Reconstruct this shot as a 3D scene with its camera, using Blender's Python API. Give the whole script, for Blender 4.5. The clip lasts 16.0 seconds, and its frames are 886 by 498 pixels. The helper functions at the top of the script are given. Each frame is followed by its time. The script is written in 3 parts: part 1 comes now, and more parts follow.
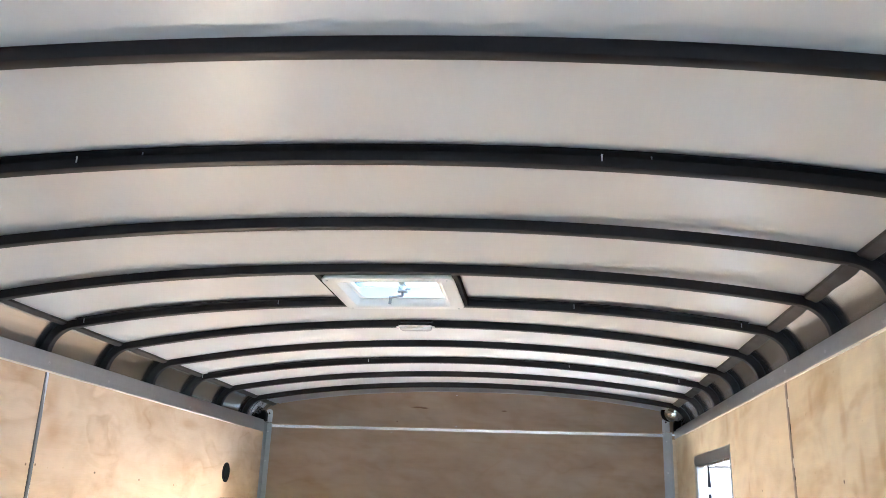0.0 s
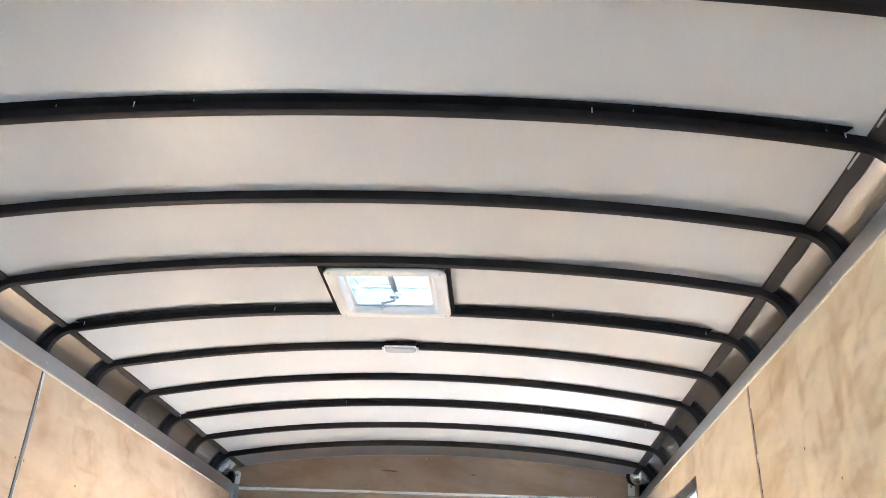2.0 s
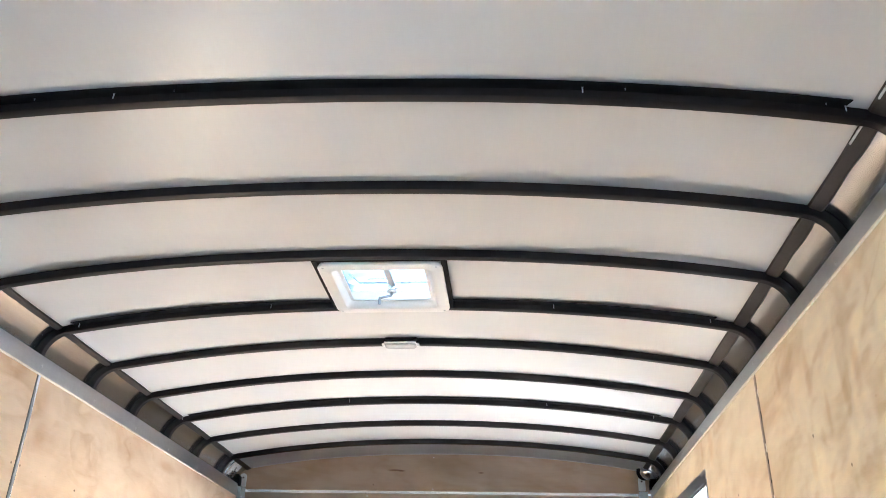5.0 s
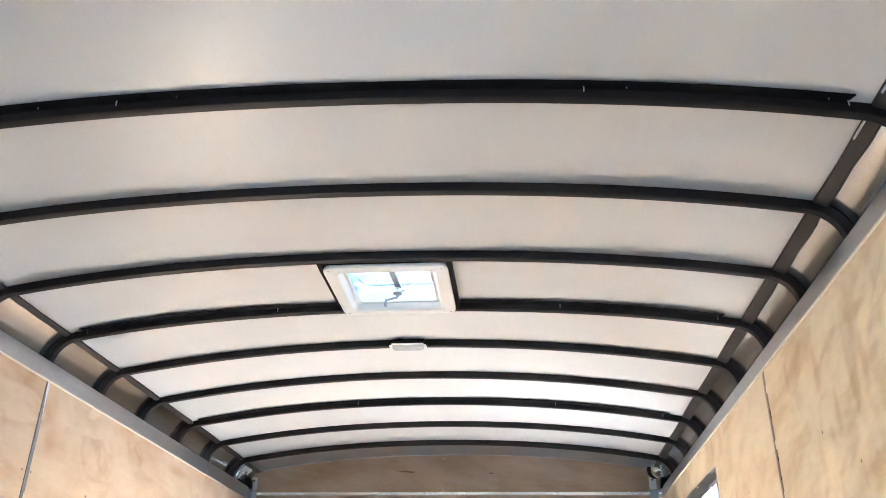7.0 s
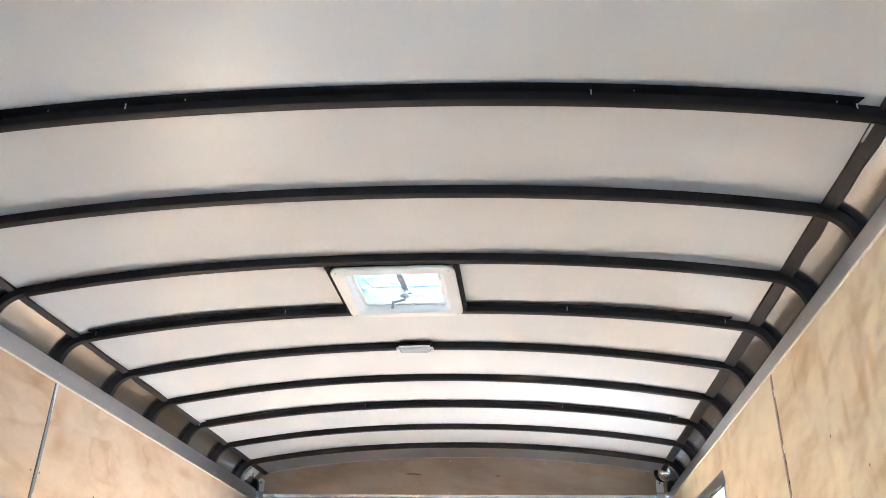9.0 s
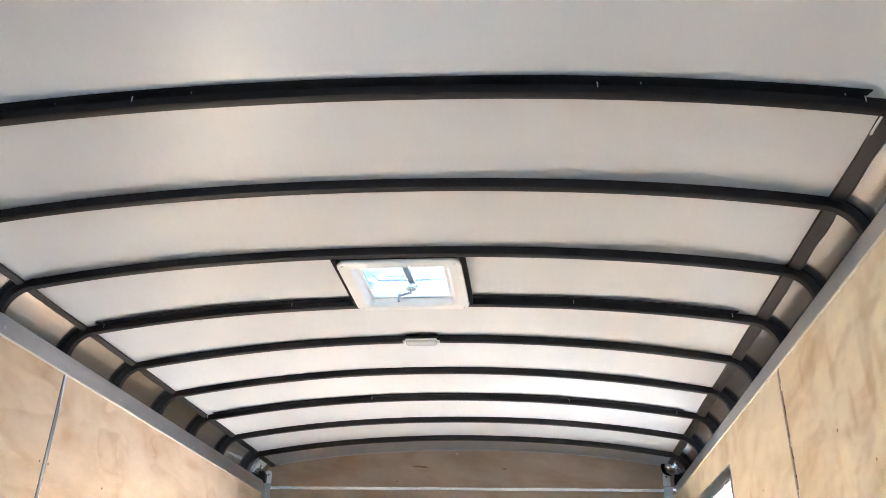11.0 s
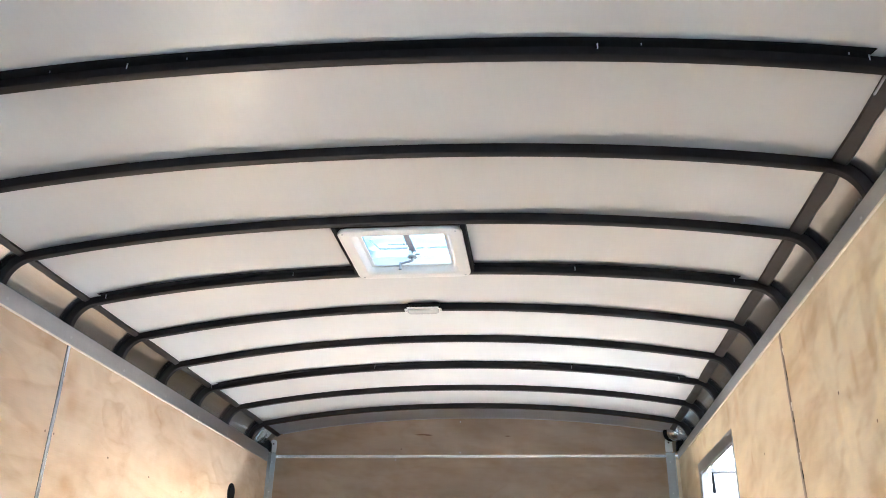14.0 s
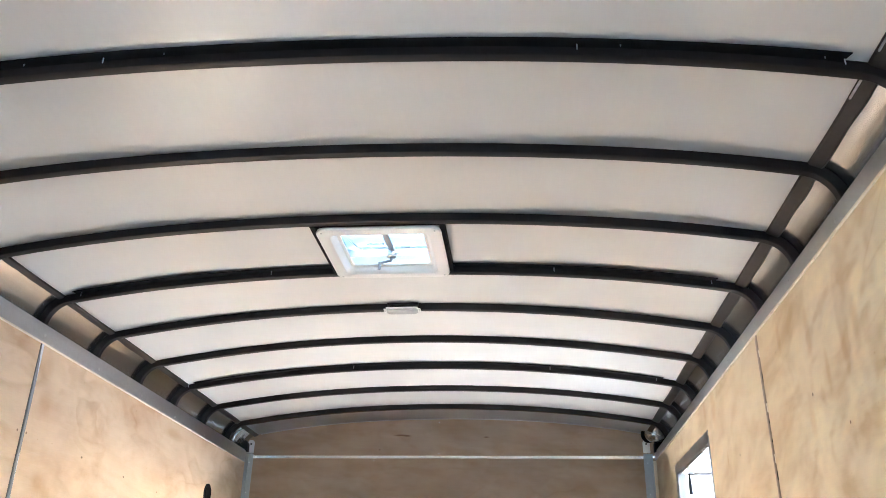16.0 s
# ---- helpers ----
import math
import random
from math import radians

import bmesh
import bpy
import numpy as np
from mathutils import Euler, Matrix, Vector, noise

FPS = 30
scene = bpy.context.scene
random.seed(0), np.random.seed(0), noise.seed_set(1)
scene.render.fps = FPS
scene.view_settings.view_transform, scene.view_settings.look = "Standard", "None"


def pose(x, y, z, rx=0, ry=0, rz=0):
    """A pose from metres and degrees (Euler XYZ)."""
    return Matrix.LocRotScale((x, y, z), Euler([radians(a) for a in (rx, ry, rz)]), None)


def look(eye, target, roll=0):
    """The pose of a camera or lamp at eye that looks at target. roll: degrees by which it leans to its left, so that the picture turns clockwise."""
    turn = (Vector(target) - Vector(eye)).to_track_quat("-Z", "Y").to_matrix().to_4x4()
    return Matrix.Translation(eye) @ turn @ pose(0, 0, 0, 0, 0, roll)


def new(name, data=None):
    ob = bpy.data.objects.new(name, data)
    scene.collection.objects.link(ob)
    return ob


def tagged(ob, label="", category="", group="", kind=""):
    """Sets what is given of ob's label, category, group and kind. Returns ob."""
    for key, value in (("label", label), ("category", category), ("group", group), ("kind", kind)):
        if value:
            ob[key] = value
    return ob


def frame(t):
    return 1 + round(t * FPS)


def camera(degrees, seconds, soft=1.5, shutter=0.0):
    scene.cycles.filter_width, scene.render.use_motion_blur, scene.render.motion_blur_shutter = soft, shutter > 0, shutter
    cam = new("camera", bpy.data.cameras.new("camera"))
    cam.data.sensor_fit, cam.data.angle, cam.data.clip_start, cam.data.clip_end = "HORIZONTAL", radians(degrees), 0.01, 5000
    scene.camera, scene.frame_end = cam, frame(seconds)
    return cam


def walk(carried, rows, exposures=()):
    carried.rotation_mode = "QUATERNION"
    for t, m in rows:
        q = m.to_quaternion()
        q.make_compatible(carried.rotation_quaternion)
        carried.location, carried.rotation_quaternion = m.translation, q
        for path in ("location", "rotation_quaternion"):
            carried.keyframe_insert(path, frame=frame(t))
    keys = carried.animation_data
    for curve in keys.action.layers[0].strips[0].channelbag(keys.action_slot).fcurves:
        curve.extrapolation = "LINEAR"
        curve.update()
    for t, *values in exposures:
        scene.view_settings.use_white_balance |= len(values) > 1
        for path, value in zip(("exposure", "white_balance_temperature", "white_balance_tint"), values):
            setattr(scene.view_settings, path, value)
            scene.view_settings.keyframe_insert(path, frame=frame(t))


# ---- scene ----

# ---------------------------------------------------------------- camera
cam = camera(57.0, 16.0, soft=0.7)
ROWS = [
    (0, (0.490, -0.642, 1.503), (0.242, 1.250, 2.101), 2.09),
    (0.5, (0.455, -0.657, 1.228), (0.236, 1.179, 1.991), 2.69),
    (1, (0.425, -0.714, 1.035), (0.235, 1.057, 1.946), 3.44),
    (1.5, (0.392, -0.717, 1.026), (0.245, 1.053, 1.947), 2.93),
    (2, (0.396, -0.703, 1.018), (0.255, 1.075, 1.923), 2.62),
    (2.5, (0.409, -0.689, 1.016), (0.268, 1.086, 1.925), 2.42),
    (3, (0.419, -0.674, 1.018), (0.274, 1.099, 1.932), 2.03),
    (3.5, (0.427, -0.659, 1.016), (0.275, 1.115, 1.927), 1.87),
    (4, (0.429, -0.646, 1.015), (0.274, 1.129, 1.924), 1.85),
    (6.5, (0.447, -0.638, 1.019), (0.265, 1.136, 1.924), 1.16),
    (7, (0.447, -0.640, 1.019), (0.262, 1.133, 1.926), 1.05),
    (7.5, (0.450, -0.639, 1.018), (0.259, 1.133, 1.925), 1.12),
    (8, (0.451, -0.640, 1.018), (0.260, 1.133, 1.923), 1.21),
    (8.5, (0.447, -0.643, 1.018), (0.252, 1.128, 1.927), 1.29),
    (9, (0.447, -0.643, 1.018), (0.245, 1.126, 1.930), 1.40),
    (11.5, (0.452, -0.640, 1.018), (0.226, 1.140, 1.901), 1.67),
    (12, (0.451, -0.627, 1.015), (0.220, 1.163, 1.877), 1.52),
    (12.5, (0.451, -0.624, 1.012), (0.218, 1.173, 1.859), 1.47),
    (13, (0.454, -0.628, 1.011), (0.220, 1.170, 1.854), 1.50),
    (13.5, (0.452, -0.630, 1.009), (0.221, 1.171, 1.849), 1.41),
    (14, (0.457, -0.628, 1.010), (0.227, 1.175, 1.843), 1.29),
    (14.5, (0.453, -0.625, 1.010), (0.226, 1.182, 1.837), 1.25),
    (15, (0.458, -0.625, 1.010), (0.241, 1.180, 1.845), 1.37),
    (15.5, (0.457, -0.625, 1.008), (0.261, 1.180, 1.848), 1.30),
    (16, (0.464, -0.621, 1.008), (0.279, 1.186, 1.845), 1.17),
]
walk(cam, [(t, look(eye, target, roll)) for t, eye, target, roll in ROWS], [(0.0, 6.05, 5460, 8), (0.5, 6.08, 5520, 8), (1.0, 6.05, 5530, 8), (2.0, 6.11, 5540, 8), (8.5, 6.11, 5540, 8), (11.5, 6.08, 5520, 7.5), (16.0, 5.96, 5520, 7.5)])

# ---------------------------------------------------------------- daylight
SUN_EL, SUN_AZ = 27.0, 84.0      # height, and bearing clockwise from the trailer's nose
world = bpy.data.worlds.new("sky")
scene.world = world
world.use_nodes = True
wn = world.node_tree
sky = wn.nodes.new("ShaderNodeTexSky")
sky.sky_type = "NISHITA"
sky.sun_disc = False
sky.sun_elevation = radians(SUN_EL)
SUN_FROM = Vector((math.sin(radians(SUN_AZ)) * math.cos(radians(SUN_EL)), math.cos(radians(SUN_AZ)) * math.cos(radians(SUN_EL)), math.sin(radians(SUN_EL))))
sky.sun_rotation = radians(SUN_AZ)
wn.links.new(sky.outputs[0], wn.nodes["Background"].inputs[0])
wn.nodes["Background"].inputs[1].default_value = 0.078
sun = new("sun", bpy.data.lights.new("sun", "SUN"))
sun.data.energy, sun.data.angle, sun.data.color = 3.75, radians(0.5), (1.0, 0.965, 0.91)
sun.matrix_world = look(SUN_FROM * 20, (0, 0, 0))


# ---------------------------------------------------------------- materials
def material(name, rough=0.5, metal=0.0, spec=0.5):
    m = bpy.data.materials.new(name)
    m.use_nodes = True
    b = m.node_tree.nodes["Principled BSDF"]
    b.inputs["Roughness"].default_value = rough
    b.inputs["Metallic"].default_value = metal
    b.inputs["Specular IOR Level"].default_value = spec
    return m, m.node_tree, b


def node(nt, kind, **values):
    n = nt.nodes.new(kind)
    for key, value in values.items():
        n.inputs[key.replace("_", " ")].default_value = value
    return n


def place_of(nt, scale, rot=(0, 0, 0)):
    """World-sized coordinates, stretched."""
    geo = nt.nodes.new("ShaderNodeNewGeometry")
    mp = nt.nodes.new("ShaderNodeMapping")
    mp.inputs["Scale"].default_value = scale
    mp.inputs["Rotation"].default_value = rot
    nt.links.new(geo.outputs["Position"], mp.inputs["Vector"])
    return mp.outputs[0]


def ramp(nt, fac, stops):
    r = nt.nodes.new("ShaderNodeValToRGB")
    while len(r.color_ramp.elements) < len(stops):
        r.color_ramp.elements.new(0.5)
    for e, (p, c) in zip(r.color_ramp.elements, stops):
        e.position, e.color = p, (*c, 1) if len(c) == 3 else c
    nt.links.new(fac, r.inputs[0])
    return r.outputs[0]


def noise_of(nt, vec, scale, detail=4.0, rough=0.5, distort=0.0):
    n = node(nt, "ShaderNodeTexNoise", Scale=scale, Detail=detail, Roughness=rough, Distortion=distort)
    nt.links.new(vec, n.inputs["Vector"])
    return n.outputs[0]


def mix(nt, a, b, fac, how="MIX"):
    m = nt.nodes.new("ShaderNodeMix")
    m.data_type, m.blend_type = "RGBA", how
    for sock, val in ((m.inputs[0], fac), (m.inputs[6], a), (m.inputs[7], b)):
        if isinstance(val, (int, float)):
            sock.default_value = val
        elif isinstance(val, tuple):
            sock.default_value = (*val, 1)
        else:
            nt.links.new(val, sock)
    return m.outputs[2]


def bump(nt, b, height, strength, distance):
    n = node(nt, "ShaderNodeBump", Strength=strength, Distance=distance)
    nt.links.new(height, n.inputs["Height"])
    nt.links.new(n.outputs[0], b.inputs["Normal"])


def plain(name, low, high, rough, metal=0.0, scale=(1, 1, 1), size=8.0, rough_span=0.1, bumpy=0.0, spec=0.5):
    """A surface between two close colours with uneven gloss."""
    m, nt, b = material(name, rough, metal, spec)
    v = place_of(nt, scale)
    n1, n2 = noise_of(nt, v, size, 5), noise_of(nt, v, size * 9, 3)
    nt.links.new(mix(nt, ramp(nt, n1, [(0.3, low), (0.7, high)]), ramp(nt, n2, [(0.3, low), (0.7, high)]), 0.35), b.inputs["Base Color"])
    r = ramp(nt, n1, [(0.3, (rough - rough_span,) * 3), (0.7, (rough + rough_span,) * 3)])
    nt.links.new(r, b.inputs["Roughness"])
    if bumpy:
        bump(nt, b, n2, bumpy, 0.002)
    return m


def plywood(name, pale, mid, dark, axis, seed, quilted, folded, marks=(), wide=(0.36, 0.95)):
    """Rotary-cut birch ply: cloudy pale ground, soft brown patches, wandering ring lines, pin knots."""
    m, nt, b = material(name, 0.62, 0.0, 0.35)
    flat = (0.0, 1.0, 1.0) if axis == "x" else (1.0, 0.0, 1.0)
    geo = nt.nodes.new("ShaderNodeNewGeometry")
    mp = nt.nodes.new("ShaderNodeMapping")
    mp.inputs["Location"].default_value = (seed, seed * 1.7, seed * 0.6)
    nt.links.new(geo.outputs["Position"], mp.inputs["Vector"])
    base = mp.outputs[0]

    def stretched(sx, sz):
        q = nt.nodes.new("ShaderNodeMapping")
        q.inputs["Scale"].default_value = (flat[0] * sx, flat[1] * sx, sz)
        nt.links.new(base, q.inputs["Vector"])
        return q.outputs[0]

    white = (1, 1, 1)
    soft = tuple(0.6 + 0.4 * c for c in dark)
    cloud = noise_of(nt, stretched(0.5, 1.0), 2.6, 4, 0.55, 0.6)
    col = ramp(nt, cloud, [(0.30, mid), (0.50, pale), (0.72, tuple(min(1, c * 1.06) for c in pale))])
    # brown patches a hand wide
    patch = noise_of(nt, stretched(0.45, 1.0), 4.4, 5, 0.55, 0.9)
    col = mix(nt, col, ramp(nt, patch, [(0.28, dark), (0.40, soft), (0.52, white)]), 0.8, "MULTIPLY")
    # ring lines: level lines of a slow field, here and there only
    field = noise_of(nt, stretched(0.35, 0.9), 2.2, 3, 0.45, 1.0)
    away = nt.nodes.new("ShaderNodeMath")
    away.operation = "PINGPONG"
    nt.links.new(field, away.inputs[0])
    away.inputs[1].default_value = 0.09
    lines = ramp(nt, away.outputs[0], [(0.0, dark), (0.012, soft), (0.07, white)])
    where = ramp(nt, noise_of(nt, stretched(0.5, 1.0), 3.4, 3, 0.5, 0.6), [(0.50, (0.0, 0.0, 0.0)), (0.66, (0.7, 0.7, 0.7))])
    col = mix(nt, col, lines, where, "MULTIPLY")
    # curl: pillows of figure, the light on one side painted into the colour
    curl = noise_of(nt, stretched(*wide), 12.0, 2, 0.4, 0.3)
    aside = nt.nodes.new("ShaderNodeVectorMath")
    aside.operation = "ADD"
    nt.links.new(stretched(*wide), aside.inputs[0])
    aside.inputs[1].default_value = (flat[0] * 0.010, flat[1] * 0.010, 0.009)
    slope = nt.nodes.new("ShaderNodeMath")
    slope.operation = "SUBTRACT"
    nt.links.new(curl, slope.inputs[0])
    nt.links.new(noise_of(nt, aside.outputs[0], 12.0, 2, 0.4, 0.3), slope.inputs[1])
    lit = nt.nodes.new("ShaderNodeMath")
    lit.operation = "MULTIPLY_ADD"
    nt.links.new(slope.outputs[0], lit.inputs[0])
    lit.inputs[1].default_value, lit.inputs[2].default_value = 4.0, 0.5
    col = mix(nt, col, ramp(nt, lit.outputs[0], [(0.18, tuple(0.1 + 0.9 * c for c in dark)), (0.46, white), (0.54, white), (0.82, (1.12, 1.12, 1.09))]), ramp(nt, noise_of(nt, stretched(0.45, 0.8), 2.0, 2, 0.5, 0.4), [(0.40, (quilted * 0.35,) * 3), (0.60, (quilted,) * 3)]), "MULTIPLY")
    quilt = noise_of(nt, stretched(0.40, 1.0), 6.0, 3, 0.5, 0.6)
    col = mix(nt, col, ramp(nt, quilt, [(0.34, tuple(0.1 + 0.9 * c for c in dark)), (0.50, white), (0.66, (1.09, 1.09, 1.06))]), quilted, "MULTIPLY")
    # folds: crescents with a firm edge on one side, as the rotary cut leaves them
    slow = noise_of(nt, stretched(0.38, 0.9), 3.2, 2, 0.4, 0.7)
    saw = nt.nodes.new("ShaderNodeMath")
    saw.operation = "WRAP"
    nt.links.new(slow, saw.inputs[0])
    saw.inputs[1].default_value, saw.inputs[2].default_value = 0.15, 0.0
    up = nt.nodes.new("ShaderNodeMath")
    up.operation = "MULTIPLY"
    nt.links.new(saw.outputs[0], up.inputs[0])
    up.inputs[1].default_value = 6.667
    fold = ramp(nt, up.outputs[0], [(0.0, tuple(0.15 + 0.85 * c for c in dark)), (0.22, tuple(0.5 + 0.5 * c for c in dark)), (0.55, white), (0.84, (1.07, 1.07, 1.05)), (1.0, tuple(0.15 + 0.85 * c for c in dark))])
    spots = ramp(nt, noise_of(nt, stretched(0.7, 1.0), 3.1, 3, 0.5, 0.8), [(0.42, (0.0, 0.0, 0.0)), (0.62, (folded, folded, folded))])
    col = mix(nt, col, fold, spots, "MULTIPLY")
    fine = noise_of(nt, stretched(0.04, 1.0), 260.0, 3, 0.6)
    col = mix(nt, col, ramp(nt, fine, [(0.3, (0.95, 0.94, 0.92)), (0.7, white)]), 0.7, "MULTIPLY")
    specks = noise_of(nt, stretched(0.5, 1.0), 60.0, 2, 0.5)
    col = mix(nt, col, ramp(nt, specks, [(0.20, (0.75, 0.66, 0.56)), (0.29, white)]), 0.5, "MULTIPLY")
    for at, size, deep in marks:                  # knots and scars of this very sheet, some painted corner shade
        q = nt.nodes.new("ShaderNodeMapping")
        q.vector_type = "TEXTURE"
        q.inputs["Location"].default_value, q.inputs["Scale"].default_value = at, size
        nt.links.new(geo.outputs["Position"], q.inputs["Vector"])
        far = nt.nodes.new("ShaderNodeVectorMath")
        far.operation = "LENGTH"
        nt.links.new(q.outputs[0], far.inputs[0])
        col = mix(nt, col, ramp(nt, far.outputs["Value"], [(0.35, deep if isinstance(deep, tuple) else tuple(c * deep for c in (0.55, 0.36, 0.24))), (1.0, white)]), 0.85, "MULTIPLY")
    nt.links.new(col, b.inputs["Base Color"])
    bump(nt, b, mix(nt, fine, curl, 0.85), 0.35, 0.0014 + 0.005 * max(0.0, quilted - 0.5))
    return m


def sheet_metal(name, colour, rough):
    """Smooth zinc-coated sheet with a slow change of tone."""
    m, nt, b = material(name, rough, 1.0)
    slow = noise_of(nt, place_of(nt, (1, 1, 1)), 2.5, 1, 0.4)
    nt.links.new(ramp(nt, slow, [(0.2, tuple(c * 0.86 for c in colour)), (0.8, colour)]), b.inputs["Base Color"])
    bump(nt, b, noise_of(nt, place_of(nt, (1, 1, 1)), 7.0, 1, 0.4), 0.35, 0.006)
    return m


def brushed(name, colour, rough, scale):
    """Bare sheet metal: rolling lines, spangle, a little dulling."""
    m, nt, b = material(name, rough, 1.0)
    lines = noise_of(nt, place_of(nt, scale), 30, 4, 0.6)
    spangle = noise_of(nt, place_of(nt, (1, 1, 1)), 55, 3, 0.6)
    clouds = noise_of(nt, place_of(nt, (1, 1, 1)), 5, 4, 0.5)
    col = mix(nt, ramp(nt, lines, [(0.3, tuple(c * 0.82 for c in colour)), (0.7, colour)]), ramp(nt, spangle, [(0.35, tuple(c * 0.9 for c in colour)), (0.65, colour)]), 0.5)
    nt.links.new(col, b.inputs["Base Color"])
    nt.links.new(ramp(nt, clouds, [(0.3, (rough - 0.03,) * 3), (0.7, (rough + 0.04,) * 3)]), b.inputs["Roughness"])
    return m


def ceiling_skin():
    """Off-white vinyl-faced liner with a satin gloss and faint lengthwise rolling lines."""
    m, nt, b = material("ceiling_liner", 0.29, 0.0, 0.39)
    fine = noise_of(nt, place_of(nt, (1.0, 0.05, 1.0)), 90, 3, 0.6)
    broad = noise_of(nt, place_of(nt, (1.0, 0.5, 1.0)), 2.2, 3, 0.5)
    col = mix(nt, ramp(nt, broad, [(0.3, (0.758, 0.756, 0.746)), (0.7, (0.794, 0.792, 0.783))]), ramp(nt, fine, [(0.3, (0.97, 0.97, 0.97)), (0.7, (1, 1, 1))]), 0.5, "MULTIPLY")
    nt.links.new(col, b.inputs["Base Color"])
    nt.links.new(ramp(nt, broad, [(0.3, (0.28,) * 3), (0.7, (0.305,) * 3)]), b.inputs["Roughness"])
    peel = noise_of(nt, place_of(nt, (1.0, 1.0, 1.0)), 130, 2, 0.5)
    bump(nt, b, mix(nt, mix(nt, fine, broad, 0.7), peel, 0.35), 0.04, 0.002)
    return m


CEILING = ceiling_skin()
BROWN = (0.90, 0.82, 0.73)
KNOTS_L = (((-1.25, 2.46, 1.575), (0.02, 0.009, 0.0055), 0.2), ((-1.25, 2.83, 1.560), (0.02, 0.009, 0.005), 0.2), ((-1.25, 3.18, 1.548), (0.02, 0.008, 0.004), 0.5),
           ((-1.25, 2.012, 1.585), (0.02, 0.006, 0.006), 0.3), ((-1.25, 2.066, 1.586), (0.02, 0.006, 0.006), 0.3), ((-1.25, 2.10, 1.83), (0.05, 0.055, 0.075), BROWN), ((-1.25, 2.14, 1.71), (0.05, 0.06, 0.06), BROWN),
           ((-1.25, 1.92, 1.56), (0.05, 0.07, 0.035), BROWN), ((-1.25, 2.20, 1.44), (0.05, 0.06, 0.05), BROWN), ((-1.25, 3.26, 1.84), (0.05, 0.14, 0.03), BROWN), ((-1.25, 1.55, 1.80), (0.05, 0.12, 0.08), BROWN))
# the broad mark at y 4.09 paints in the front corner's shade
KNOTS_SHADE_R = (((1.25, 1.64, 1.595), (0.02, 0.007, 0.007), 0.2), ((1.25, 2.48, 1.590), (0.02, 0.007, 0.005), 0.3), ((1.25, 1.42, 1.47), (0.02, 0.006, 0.006), 0.4),
           *(((1.25, y, z), (0.05, sy, sz), BROWN) for y, z, sy, sz in ((2.81, 1.85, 0.05, 0.10), (2.665, 1.61, 0.014, 0.04), (2.98, 1.87, 0.03, 0.06), (4.09, 1.80, 0.12, 0.14),
             (3.57, 1.86, 0.05, 0.05), (1.85, 1.83, 0.025, 0.06), (1.60, 1.75, 0.028, 0.09), (1.37, 1.64, 0.025, 0.08), (1.50, 1.63, 0.02, 0.06), (1.67, 1.53, 0.03, 0.06), (1.28, 1.68, 0.03, 0.07))))
KNOTS_F = (((-0.29, 4.42, 2.074), (0.055, 0.05, 0.007), 0.8), ((-0.25, 4.42, 2.070), (0.03, 0.05, 0.006), 0.7), ((0.24, 4.42, 2.062), (0.022, 0.05, 0.006), 0.8), ((-0.42, 4.42, 1.985), (0.006, 0.05, 0.006), 0.8))
PLY_L = plywood("birch_ply_a", (0.68, 0.53, 0.38), (0.57, 0.42, 0.285), (0.74, 0.61, 0.48), "x", 3.1, 0.24, 0.55, KNOTS_L)
PLY_R = plywood("birch_ply_b", (0.765, 0.66, 0.495), (0.70, 0.59, 0.425), (0.84, 0.765, 0.65), "x", 11.7, 0.45, 0.32, KNOTS_SHADE_R, (0.30, 0.55))
PLY_N = plywood("birch_ply_curly", (0.765, 0.66, 0.485), (0.70, 0.59, 0.415), (0.82, 0.735, 0.61), "x", 21.3, 0.85, 0.45, KNOTS_SHADE_R, (0.42, 0.70))
# same birch, darkened so the nose's shade sits in its colour
PLY_SHADED = plywood("birch_ply_shaded", (0.405, 0.31, 0.228), (0.345, 0.260, 0.185), (0.85, 0.77, 0.67), "y", 7.3, 0.5, 0.30, KNOTS_F)
PLY_EDGE = plain("ply_edge", (0.84, 0.77, 0.65), (0.93, 0.88, 0.79), 0.7, size=40)
DECK = plain("grey_deck_paint", (0.085, 0.086, 0.088), (0.112, 0.112, 0.114), 0.6, scale=(1, 0.2, 1), size=9)
BLACK = plain("black_enamel", (0.0098, 0.0076, 0.0082), (0.0152, 0.0120, 0.0126), 0.42, size=14, rough_span=0.06, bumpy=0.06, spec=0.18)
STRAP = plain("dark_primer", (0.026, 0.021, 0.0185), (0.050, 0.042, 0.036), 0.45, size=12, bumpy=0.1, spec=0.4)
GALV = sheet_metal("galvanised_sheet", (0.505, 0.55, 0.595), 0.17)
RAIL = brushed("mill_aluminium", (0.56, 0.57, 0.59), 0.32, (1, 0.03, 1))
POST = brushed("galvanised_angle", (0.46, 0.49, 0.51), 0.45, (1, 1, 0.06))
FLASH = brushed("grey_flashing", (0.66, 0.70, 0.76), 0.5, (0.05, 1, 1))
TRIM = brushed("bright_aluminium", (0.90, 0.88, 0.86), 0.24, (0.04, 1, 1))
LIP = plain("brown_lip", (0.26, 0.20, 0.155), (0.46, 0.37, 0.29), 0.55, scale=(1, 1, 0.3), size=14)
ARM = plain("grey_steel", (0.26, 0.275, 0.30), (0.38, 0.39, 0.42), 0.35, metal=0.5, size=30)
JOINT = plain("brown_joint", (0.16, 0.115, 0.08), (0.34, 0.26, 0.19), 0.7, scale=(1, 1, 0.4), size=25)
CAP = plain("bright_cap", (0.74, 0.75, 0.75), (0.86, 0.87, 0.87), 0.22, size=12)
CHROME = plain("polished_metal", (0.88, 0.89, 0.90), (0.95, 0.95, 0.96), 0.15, metal=0.85, size=6, rough_span=0.04)
